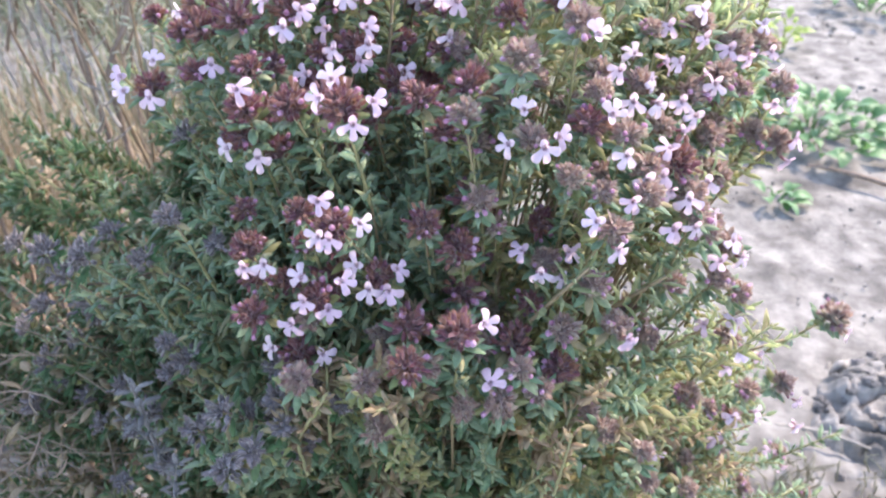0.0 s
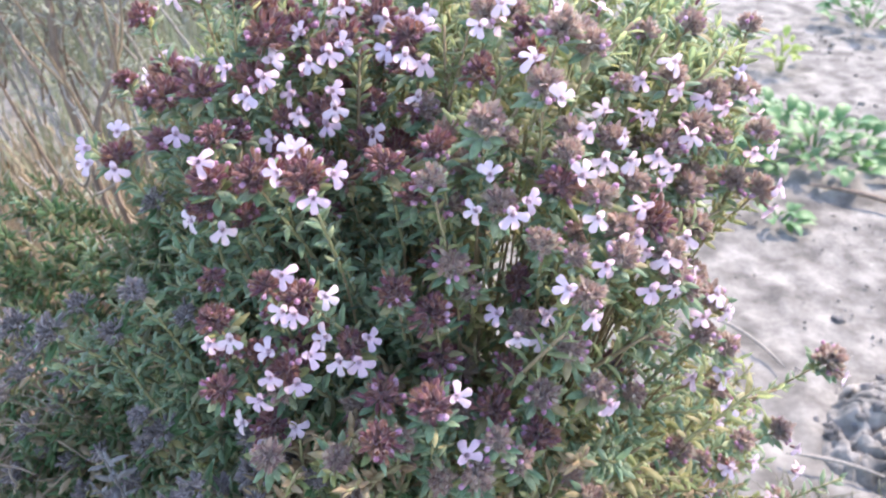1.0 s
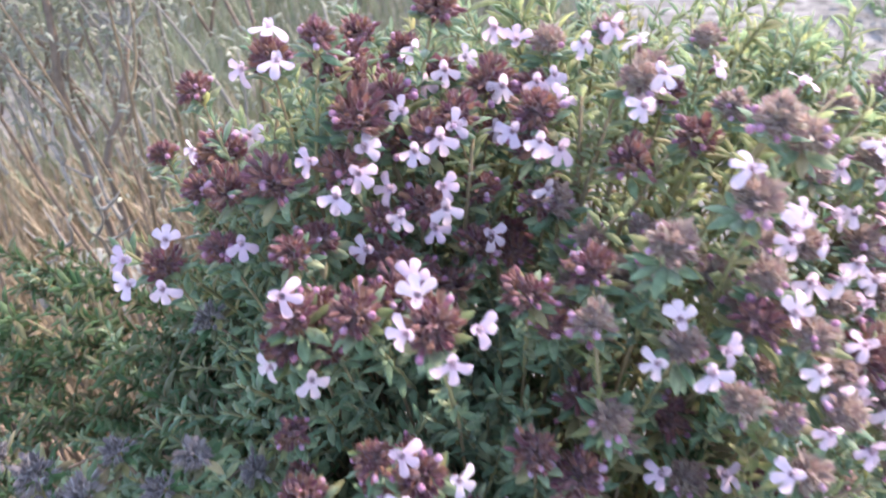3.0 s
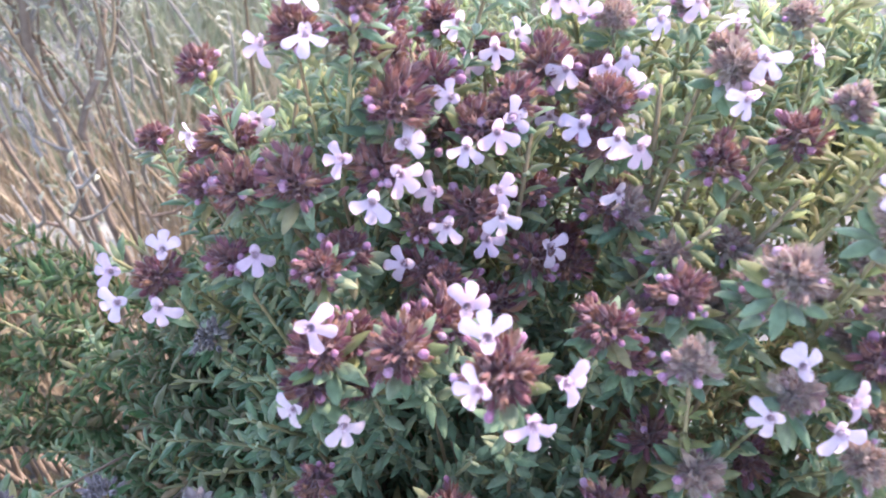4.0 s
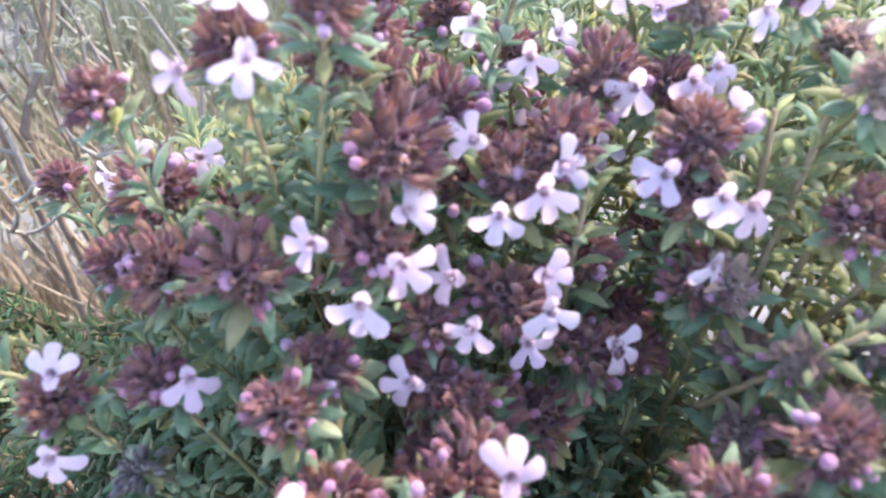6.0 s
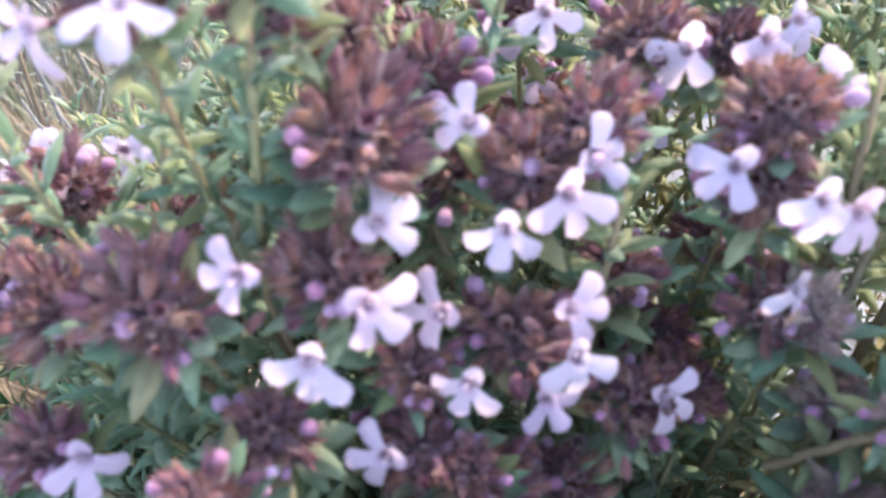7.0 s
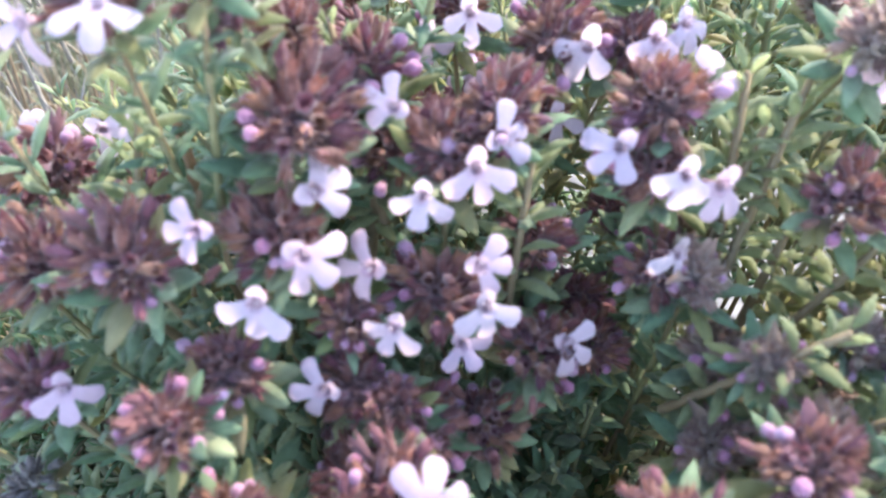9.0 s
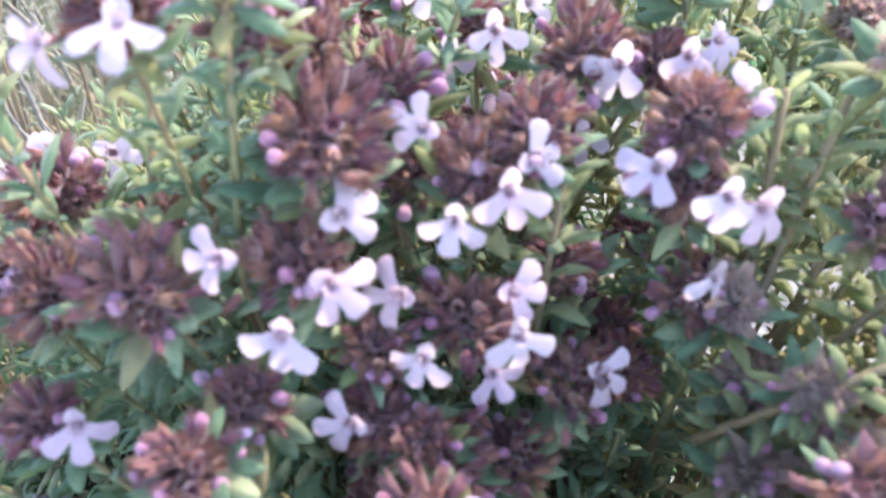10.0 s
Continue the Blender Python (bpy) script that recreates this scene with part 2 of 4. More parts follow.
def lobe_shape(store, slots, angle, length, width, lean, curl, profile, base=0.0006, notch=0.0, cup=0.00012):
    """A petal lobe from the mouth of the flower outward, at an angle in the plane of its face; profile gives its width along its length."""
    verts = []
    for s, w in profile:
        for a in (-1, -0.6, 0, 0.6, 1):
            y = base + length * (s - (notch * (1 - abs(a)) * 0.12 if s > 0.95 else 0) - 0.07 * a * a * s)
            verts.append((a * width / 2 * w, y, length * (lean * s - curl * s * s) + cup * (1 - a * a) * (0.4 + s)))
    faces = grid_faces(len(profile), 5)
    join(store, verts, faces, pose(0, 0, 0, 0, 0, angle - 90))
    slots.extend([0] * len(faces))


LOWER_LOBE = ((0, 0.66), (0.2, 0.68), (0.42, 0.80), (0.64, 0.97), (0.8, 1.0), (0.91, 0.84), (0.98, 0.5), (1.0, 0.22))
UPPER_LIP = ((0, 1.0), (0.25, 1.02), (0.5, 0.92), (0.75, 0.72), (0.92, 0.5), (1.0, 0.3))


def flower_mesh(seed):
    """A thyme flower that faces +z: three spreading lower lobes, an erect hooded upper lip along +y, a throat and stamens."""
    r, store, slots = random.Random(seed), ([], []), []
    for angle in (212, 270, 328):
        lobe_shape(store, slots, angle + r.uniform(-7, 7), r.uniform(0.0027, 0.0034), r.uniform(0.0017, 0.0021), r.uniform(-0.1, 0.35), r.uniform(0.05, 0.7), LOWER_LOBE, 0.0006, r.uniform(0.2, 0.9))
    lobe_shape(store, slots, 90 + r.uniform(-8, 8), r.uniform(0.0014, 0.0018), 0.0018, r.uniform(0.9, 1.4), 0.4, UPPER_LIP, 0.0005, 0.9, -0.0003)
    verts = []
    for z, rad in ((0.0002, 0.00085), (-0.0003, 0.00055), (-0.0010, 0.00045), (-0.0026, 0.0004)):
        for k in range(10):
            a = 2 * math.pi * k / 10
            verts.append((rad * math.cos(a), rad * math.sin(a), z))
    faces = grid_faces(4, 10, True) + [tuple(range(20, 30))]
    join(store, verts, faces, Matrix())
    slots.extend([0] * 10 + [1] * 10 + [3] * 10 + [1])
    for k in range(3):
        tip = (r.uniform(-0.0006, 0.0006), r.uniform(0.0, 0.0007), r.uniform(0.0006, 0.0016))
        verts, faces = tube(arc((0, 0.0002, -0.001), tip, (0, 0.0001, 0), 4), [0.00006] * 4, 4)
        join(store, verts, faces, Matrix())
        slots.extend([0] * len(faces))
        verts, faces = tube([(0, 0, -0.00014), (0, 0, -0.00005), (0, 0, 0.00005), (0, 0, 0.00014)], [0.00005, 0.00016, 0.00016, 0.00005], 5)
        join(store, verts, faces, Matrix.Translation(tip))
        slots.extend([2] * len(faces))
    return mesh_of("flower", *store, [PETAL, THROAT, ANTHER, CALYX], slots)


FLOWERS = [flower_mesh(31 + i) for i in range(16)]


def bud_mesh():
    """A closed, slightly ribbed flower bud along +z."""
    verts = []
    for z, rad in ((-0.0010, 0.0005), (0.0, 0.0009), (0.0007, 0.00115), (0.0013, 0.00105), (0.0018, 0.0006), (0.0020, 0.0001)):
        for k in range(8):
            a = 2 * math.pi * k / 8
            verts.append((rad * (1.06 if k % 2 else 0.96) * math.cos(a), rad * math.sin(a), z))
    return mesh_of("bud", verts, grid_faces(6, 8, True), [BUD])


BUD_MESH = bud_mesh()


def shoot_mesh(seed, length, leaf, material, pairs=9, narrow=0.31, stalk=STEM):
    """A straight leafy shoot along +z that ends at the origin: a square stem, crossed pairs of leaves and tufts in their axils."""
    r, store, slots = random.Random(seed), ([], []), []
    verts, faces = tube([(0, 0, -length), (0, 0, -length / 2), (0, 0, 0)], [0.0006, 0.00045, 0.0003], 5)
    join(store, verts, faces, Matrix())
    slots.extend([1] * len(faces))
    for i in range(pairs):
        z = -length * 0.95 * (1 - i / (pairs - 0.5)) ** 1.15
        for side in (0, 180):
            turn = (i % 2) * 90 + side + r.uniform(-20, 20)
            for k in range(3 if i < pairs - 2 else 2):
                size = leaf * r.uniform(0.75, 1.15) * (1 if k == 0 else r.uniform(0.45, 0.7)) * (0.75 if i == pairs - 1 else 1)
                verts, faces = leaf_shape(size, size * narrow * r.uniform(0.8, 1.2), r.uniform(-0.1, 0.35), r.uniform(0.3, 0.75))
                rise = r.uniform(15, 55) + (18 if k else 0) + (25 if i == pairs - 1 else 0)
                join(store, verts, faces, pose(0, 0, z, 0, 0, turn + (r.uniform(-45, 45) if k else 0)) @ pose(0, 0.0004, 0, rise, r.uniform(-15, 15)))
                slots.extend([0] * len(faces))
    return mesh_of("leafy_shoot", *store, [material, stalk], slots)


SHOOTS = [shoot_mesh(51 + i, r_len, r_leaf, LEAF) for i, (r_len, r_leaf) in enumerate(((0.030, 0.0050), (0.036, 0.0046), (0.026, 0.0056), (0.034, 0.0052), (0.030, 0.0044), (0.040, 0.0054)))]
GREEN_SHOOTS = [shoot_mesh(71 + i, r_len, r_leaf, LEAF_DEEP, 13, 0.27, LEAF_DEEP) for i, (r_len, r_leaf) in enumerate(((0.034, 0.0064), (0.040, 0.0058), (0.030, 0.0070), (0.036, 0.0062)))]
OLIVE_SHOOTS = [shoot_mesh(91 + i, r_len, r_leaf, LEAF_OLIVE) for i, (r_len, r_leaf) in enumerate(((0.030, 0.0048), (0.036, 0.0045), (0.028, 0.0052)))]
BROWN_SHOOTS = [shoot_mesh(95 + i, r_len, r_leaf, BROWN_LEAF) for i, (r_len, r_leaf) in enumerate(((0.030, 0.0046), (0.034, 0.0042), (0.026, 0.0050)))]
NEEDLE_SHOOTS = [shoot_mesh(101 + i, r_len, r_leaf, LEAF_PALE, 10, 0.21) for i, (r_len, r_leaf) in enumerate(((0.032, 0.0074), (0.038, 0.0068), (0.028, 0.0080)))]
WOOLLY_SHOOTS = [shoot_mesh(121 + i, r_len, r_leaf, WOOLLY, 12, 0.3, WOOLLY) for i, (r_len, r_leaf) in enumerate(((0.052, 0.0046), (0.044, 0.0040)))]
NEEDLES = [mesh_of("leaf", *leaf_shape(0.0078, 0.0016, d, c), [LEAF_PALE]) for d, c in ((0.1, 0.4), (0.3, 0.6), (-0.1, 0.5), (0.2, 0.3))]
# Thyme leaves in the paler colour that has sunlight put into it.
SUN_TINTED_LEAVES = [mesh_of("leaf", *leaf_shape(0.0050, 0.0017, d * 1.5, c * 2.4), [LEAF_PALE]) for d, c in ((0.1, 0.3), (0.25, 0.45), (-0.05, 0.2), (0.18, 0.35))]
TEAL_LEAVES = [mesh_of("leaf", *leaf_shape(0.0064, 0.0023, d * 1.5, c * 2.0), [LEAF]) for d, c in ((0.1, 0.3), (0.25, 0.45), (-0.05, 0.2), (0.18, 0.35))]
LEAF_MESHES = [mesh_of("leaf", *leaf_shape(0.0051, 0.0017, d * 1.5, c * 2.4), [LEAF]) for d, c in ((0.1, 0.3), (0.25, 0.45), (-0.05, 0.2), (0.18, 0.35))]

# ---- ground ----
def steps(a, b, near0, near1, fine, grow=1.18):
    """Places from a to b, close together between near0 and near1 and wider apart outside."""
    row, gap = list(np.arange(near0, near1, fine)), fine
    while row[-1] < b:
        gap *= grow
        row.append(row[-1] + gap)
    gap = fine
    while row[0] > a:
        gap *= grow
        row.insert(0, row[0] - gap)
    return row


def build_ground():
    xs, ys = steps(-60, 60, 0.1, 1.1, 0.006, 1.12), steps(-40, 90, 0.3, 1.7, 0.006, 1.12)
    verts = []
    for y in ys:
        for x in xs:
            near = 1 / (1 + ((x - 0.35) ** 2 + (y - 0.9) ** 2) / 4)
            rough = math.exp(-((x - 0.36) ** 2 + (y - 0.45) ** 2) / 0.008)
            z = 0.006 * noise.noise((x * 2.4, y * 2.4, 0)) + 0.002 * noise.noise((x * 8, y * 8, 3)) + (0.0024 + 0.002 * rough) * noise.noise((x * 30, y * 30, 7)) + 0.0026 * abs(noise.noise((x * 60, y * 60, 1))) + 0.0012 * noise.noise((x * 85, y * 85, 2))
            verts.append((x, y, z * near))
    ob = new("ground", mesh_of("ground", verts, grid_faces(len(ys), len(xs)), [SOIL]))
    tagged(ob, "pale grey sandy soil, dry and lumpy, lit by the sun", "soil", kind="structure")


build_ground()

# ---- thyme bush ----
bush = thing("thyme_bush", "flowering thyme bush with pale lilac flowers on maroon heads", "thyme plant", (0, 0.26, 0))
BASE = Vector((0.0, 0.26, 0.0))
CORE = Vector((0.0, 0.26, 0.27))
CAMWARD = Vector((0, -0.78, 0.62))
FACING, ACROSS, UPWARD = CAMWARD.normalized(), Vector((1, 0, 0)), Vector((0, 0.62, 0.78))
head_places = []
flower_places = []


def outward(p):
    d = Vector(p) - CORE
    return Vector((d.x / 0.13, d.y / 0.14, d.z / 0.17)).normalized()


def on_bush(m):
    return Matrix.Translation(-BASE) @ m


def head(centre, *flowers, size=None):
    """One flowering stem: a stalk from the foot of the bush, leaves below the head, the head, its open flowers and its buds.
    Places in millimetres; a flower may also give the way of its upper lip, its turn and its nod, in degrees."""
    c = Vector(centre) / 1000
    axis = (outward(c) * 0.55 + Vector((0, -0.05, 0.75)) + Vector((rnd.gauss(0, 0.16), rnd.gauss(0, 0.16), 0))).normalized()
    head_places.append((c, axis))
    faded = ((c.x < -0.055 and c.z < 0.40) or (c.x < -0.02 and c.z < 0.357)) and not flowers
    # Heads towards the sun mostly get the paler calyx, sunlight put into its colour.
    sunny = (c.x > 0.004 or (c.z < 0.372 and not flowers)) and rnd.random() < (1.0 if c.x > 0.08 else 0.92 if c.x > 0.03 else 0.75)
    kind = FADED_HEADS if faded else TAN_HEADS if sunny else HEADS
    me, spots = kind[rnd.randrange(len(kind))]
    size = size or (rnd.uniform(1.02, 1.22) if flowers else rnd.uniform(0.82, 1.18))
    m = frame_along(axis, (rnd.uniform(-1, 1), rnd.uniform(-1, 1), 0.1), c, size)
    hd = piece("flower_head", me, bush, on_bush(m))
    inv = m.inverted()
    taken = []
    for f in flowers:
        p = Vector(f[:3]) / 1000
        if len(f) > 3:
            lip_way = f[3]
            turn = f[4] if len(f) > 4 else (p.x - c.x) * 2200
            nod = f[5] if len(f) > 5 else 0
            face = ((p - c).normalized() * 0.25 + FACING + ACROSS * math.tan(radians(turn * 0.7)) + UPWARD * math.tan(radians(nod - 8))).normalized()
            lip = ACROSS * math.cos(radians(lip_way)) + UPWARD * math.sin(radians(lip_way))
        else:
            face = ((p - c).normalized() * (0.8 if c.x > 0.04 else 0.55) + CAMWARD * (0.4 if c.x > 0.04 else 0.75) + Vector((0.4 if c.x > 0.04 else 0, 0, 0.18 if c.x > 0.04 else 0.05)) + Vector((rnd.gauss(0, 0.24), rnd.gauss(0, 0.16), rnd.gauss(0, 0.18)))).normalized()
            lip = (c + axis * 0.006 - p).normalized() + Vector((rnd.gauss(0, 0.25), 0, 0.25 + rnd.gauss(0, 0.2)))
        fm = frame_along(face, lip, p, rnd.uniform(0.95, 1.12))
        piece("flower", FLOWERS[rnd.randrange(len(FLOWERS))], hd, inv @ fm)
        taken.append(p)
        flower_places.append(p)
    buds = 0
    for s in sorted(spots, key=lambda q: q.z + rnd.uniform(0, 0.005)):
        w = m @ s
        if not faded and buds < (5 if flowers else 6) and all((w - t).length > 0.0035 for t in taken) and rnd.random() < 0.3:
            piece("bud", BUD_MESH, hd, frame_along(s, (0, 0, 1), s * 1.03, rnd.uniform(0.38, 0.66)))
            buds += 1
    foot = BASE + Vector((c.x * 0.25 + rnd.uniform(-0.02, 0.02), (c.y - 0.26) * 0.25 + rnd.uniform(-0.02, 0.02), 0.005))
    if faded:
        foot = Vector((c.x * 0.95, c.y + 0.10, 0.005))
    low = c - axis * 0.035 + (Vector((0, 0.018, 0)) if faded else Vector())
    pts = arc(foot, low, Vector((-c.x * 0.14, 0.010, 0.0)), 7) + [c - axis * 0.016, c]
    verts, faces = tube(pts, [0.0018, 0.0012, 0.0008, 0.0006, 0.00048, 0.00042, 0.0004, 0.00036, 0.00032], 6)
    piece("stem", mesh_of("stem", [v - BASE for v in verts], faces, [WOOD if faded else STEM]), bush)
    leafy = OLIVE_SHOOTS if c.x > 0.0 and rnd.random() < 0.5 else SHOOTS
    sh = leafy[rnd.randrange(len(leafy))]
    piece("leafy_shoot", sh, bush, on_bush(frame_along(axis, (rnd.uniform(-1, 1), 0.4, 0), c - axis * 0.004, rnd.uniform(0.9, 1.1))))


head((-77.3, 192.7, 412.7), (-73.8, 188.9, 422.1, 265), (-83.2, 189.1, 417.6, 0, 20), (-74.8, 183.4, 414.3, 100), (-80.5, 182.4, 416.6, 20, 20))
head((-68.8, 225.9, 418.9), (-78.3, 228.2, 421, 60, -40), (-69.8, 219.9, 428.7, -60, -35), (-63.2, 224.5, 426.1, 160))
head((-63.8, 191, 417.1), (-58.7, 187.4, 421.5, 95))
head((-46.9, 169.9, 416.9), (-47.9, 167.9, 423.7, 170))
head((-49.1, 170.8, 409.1), (-51.6, 165.1, 409.9, 20, -30), (-44.1, 163.2, 408.2, 100))
head((-38.2, 196.4, 430.9), (-44, 190.8, 437, 0, -5), (-39.5, 187.5, 431.2, 75), (-34.2, 195.8, 436.9, 200), (-35, 189, 435.2, 140))
head((-22, 204.2, 434.2), (-26.9, 201.9, 441.4, -25), (-16.9, 200.5, 438.5, 200), (-19.6, 196.8, 437.7, 100), (-24.6, 195.2, 436, 80))
head((-23.5, 197.3, 421.6), (-19.4, 192.9, 429.3, 170), (-28, 189.7, 424.8, 65), (-21.3, 190.5, 421.1, 120), (-29.9, 194.4, 428.3, 0, -25), (-18.9, 191.1, 425.4, 100))
head((-12.2, 195.7, 412.9), (-10.2, 192.6, 417.9, 150, 25))
head((-31.7, 190.8, 414.5), (-35, 187.5, 418.9, 5))
head((-22.2, 157.6, 423.5), (-19.1, 149.1, 424.2, 95), (-24.2, 158, 430.7, 280), (-25.9, 149.9, 430, 0, -30), (-14.8, 152.3, 428.1, 170, 20))
head((-0, 203.8, 431.3), (-5.5, 200.3, 436.8, 40), (-0.8, 194.8, 437.3, 75), (3.6, 196.5, 434.5, 70, 15), (4.9, 206.5, 439.9, 240))
head((0.4, 220.4, 436.4), (-6.4, 213.1, 440.6, 60), (0.6, 212.6, 441.5, 85), (4.6, 215.5, 441.7, 110))
head((-19.2, 228.8, 437.2), (-24.6, 224.4, 444.9, 60, -20), (-18.1, 219.4, 442, 95), (-13.5, 225.6, 442.2, 200), (-22.7, 224.1, 437.3, 80))
head((4.4, 225.6, 444.5), (-3.2, 218.3, 448.4, 260), (11, 220, 446.7, 80), (-7.5, 221.6, 449.9, 90), (17.1, 220.3, 449.8, 75))
head((-51.1, 204.5, 451.1), (-48, 195.7, 454.8, 90, 0, 52), (-55.4, 199.2, 452.2, 30, -40), (-49.8, 201.8, 458.8, 90, 0, 52))
head((19.9, 206.1, 443.5), (19, 206.3, 451.7), (17.6, 193.2, 444.5), (23.2, 202.1, 447))
head((30.3, 220.6, 433.8), (29.2, 222.1, 431.8), (22.8, 205.4, 441), (38.9, 217.4, 441.4))
head((30, 167.4, 439.4), (32.3, 157.3, 441, 260), (27.7, 166.2, 446.3))
head((20.3, 161.6, 414), (17.9, 158.2, 423.4, 270), (14.7, 156.1, 415.7, 20, -20), (26.3, 157.2, 417.1, 170), (22.5, 152.4, 416.7, 110))
head((36.5, 170.2, 421.6), (38.7, 162.4, 420.1, 250))
head((42.8, 162.2, 414.4), (41.6, 154.9, 413.5, 60))
head((49.4, 185, 417.3), (47, 183.1, 426.3), (42.2, 175.8, 425), (52.1, 182.2, 419.8), (45.6, 171.9, 418.7), (52.3, 174, 417.3), (57, 189.2, 421.8))
head((66.8, 199.1, 427.2), (65.7, 195.1, 433.2), (67.1, 193.3, 426.4), (57.6, 193.8, 429.4))
head((66.8, 192.7, 410.5), (69.4, 193, 416.8), (61.6, 184.8, 412.6))
head((80.9, 208.3, 417.9), (77.7, 202.8, 419.6), (83, 201.4, 417.5))
head((100.7, 235, 407.6), (100.6, 228.9, 408.4), (102.1, 225.5, 403.4))
head((96.5, 208.7, 405.9), (98.5, 201.8, 405.3), (92.9, 200.8, 404.3))
head((98.7, 205.2, 389.6), (101.7, 200.2, 393.4), (99.7, 198, 387.4))
head((56.5, 166.6, 404.3), (51.9, 158.9, 405.7), (54.7, 159.6, 401), (53.9, 164.2, 410.5))
head((47.7, 155.1, 402.7), (43.2, 149.6, 404.5))
head((38.8, 146.2, 398.7), (33.7, 141.6, 404.6), (39.3, 140.7, 397.5))
head((62.3, 162.4, 392.9), (55.4, 154.5, 393.5), (61.6, 157, 392.4))
head((79.1, 177.3, 372.4), (78.8, 172.6, 377.4), (82.4, 172.1, 372.2))
head((-25, 149.7, 397.7), (-28, 147, 406.3, 160), (-18.7, 145.3, 401.6, 150), (-25.3, 141.4, 399.9, 90), (-28, 142.6, 399.8, 45))
head((-46.5, 152.4, 389.1), (-42.1, 146, 389.3, 90), (-46.9, 145.6, 388.8))
head((-30.3, 145.7, 379.6), (-33, 143, 388, -20), (-23.3, 141.1, 388.3, 170), (-32.1, 137.8, 384.9, 90), (-26.9, 139.9, 380.8, 95), (-36, 138.7, 377.2, 60))
head((-15.5, 152.4, 380.4), (-20.3, 146.4, 388.9, 0), (-11.2, 151.4, 383.9, 160, 20), (-12.9, 144.1, 383, 110), (-17.8, 145.3, 382.4, 90))
head((-36.3, 145, 361.5), (-42.1, 141.3, 367.2, 0, -30), (-29.6, 140.3, 366.1, 130), (-37.3, 136.7, 363.7, 90))
head((3.8, 132.7, 378.8), (9.3, 130.2, 384.9, 200))
head((13.6, 130.6, 359.3), (11.1, 129.3, 367.3, 230))
head((26.4, 161.5, 378.3), (19.8, 158.4, 384.7), (24.3, 152.5, 381.7, 95), (30, 155.1, 378.6, 80), (31.6, 157.6, 384.8))
head((59.8, 196.2, 332.7), (65.9, 190.4, 333.9))
head((86.6, 177.4, 338.3), (85.2, 171.5, 349.1), (85.5, 164.7, 343.8), (98.5, 176.8, 331), (77.2, 174.1, 346.1), (85.1, 168.5, 333.5))
head((99.4, 186.4, 292.1), (98.4, 181, 298), (106.8, 183.2, 298.2), (93.1, 178.3, 292.7))
head((121.4, 198.6, 295.8), (125.4, 191.3, 294.7), (125.2, 186.2, 287.3))
head((1.6, 200.5, 419.9), (1.7, 197.6, 425, 90, 40))
head((-66.4, 217.5, 425.2), size=1.4)
head((42.9, 146.4, 369.9), (45.3, 140.4, 370.8))
head((-8.6, 225.2, 424), (-7, 220.8, 427.5, 90))
head((-14.7, 237.2, 421.4), (-16.4, 234.6, 426.6, 90))
head((-28.5, 178, 414.5), (-25.7, 171.7, 423.4, 250))
head((-36.4, 201.8, 439.4), size=1.38)
head((-29.3, 213.5, 438), size=1.2)
head((-11.3, 206.4, 420), size=1.2)
head((54.2, 177.5, 409), (61.8, 178.9, 407.1))
head((48.7, 162.1, 405.8), (47.7, 156.6, 405.9))
head((74.2, 197.4, 414), (71.7, 191.3, 414.6), (60.4, 189.5, 421.4))
head((60.6, 163.5, 398.1), (59.2, 158.7, 399.4), (68.2, 163.4, 392))
head((83.7, 205.3, 406.5))
head((73.6, 194.2, 397), (65.7, 184.4, 408.7))
head((52.6, 193, 428.4))
head((59.6, 203.9, 437.3))
head((74.4, 185.5, 390.7), (67.5, 171.1, 396.8))
head((34.3, 165.5, 415.7))
head((29.4, 154.1, 408))
head((36.9, 152.5, 404.9))
head((76.6, 171.1, 365.3), (73.3, 165.4, 376))
head((63.4, 169.8, 364.9))
head((36.7, 149.4, 380.1))
head((91.4, 206.7, 392))
head((83.1, 182.2, 269.3), (67.1, 159.4, 304.9), (88.4, 179.5, 272), (86.7, 181.6, 259.6))
head((98.8, 188.2, 272.9), (95.5, 182, 286.3), (98.9, 184.9, 270.6))
head((138.9, 214.5, 239.4), (131.6, 206.4, 249.2), (140.7, 207.6, 237.8), (153.5, 229.1, 238.4))
head((114.7, 190.2, 248.9), (118.7, 188.5, 247.7))
head((88.5, 181.3, 302.8))
head((100.5, 182.4, 309.8), (99.8, 182.4, 296))
head((147.4, 200.8, 231.2))
head((40.1, 187.2, 443.7), (46, 193.4, 448))
head((73.6, 213.1, 436), (76.3, 215.7, 443))
head((93.4, 223.3, 431.8))
head((91.9, 221.4, 414), (92, 219.1, 420.5))
head((-85.9, 230, 418.8))
head((-44.4, 190, 419.4), size=1.15)
head((-36.6, 211.5, 443.9))
head((-0.1, 174.3, 408.8))
head((41.6, 178.5, 444))
head((16.8, 172.4, 424.4))
head((38.2, 180.9, 422.4))
head((-49.9, 165.6, 392.2))
head((-66.9, 160.2, 393.4))
head((-8.6, 143.1, 372.5))
head((-32.8, 151.1, 400.7))
head((-4.5, 157.5, 392.3))
head((13.3, 163.8, 387.7))
head((67.9, 165.8, 385.4))
head((85.4, 175.7, 356.9))
head((136.2, 207.2, 320.4), (141.5, 203.5, 316), size=1.5)
head((77.5, 173.5, 315.7))
head((37.7, 139.4, 346.4))
head((-13.7, 139.3, 364.1))
head((-25.7, 136.2, 352))
head((-110.1, 174.7, 372.2))
head((-93.8, 162.9, 378.9))
head((-132.7, 199.3, 331.3))
head((-108, 185.5, 307.6))
head((-133.6, 198, 298.6))
head((-78, 160.5, 338.8))
head((30.2, 147.1, 367.8))
head((4.6, 157.7, 385))
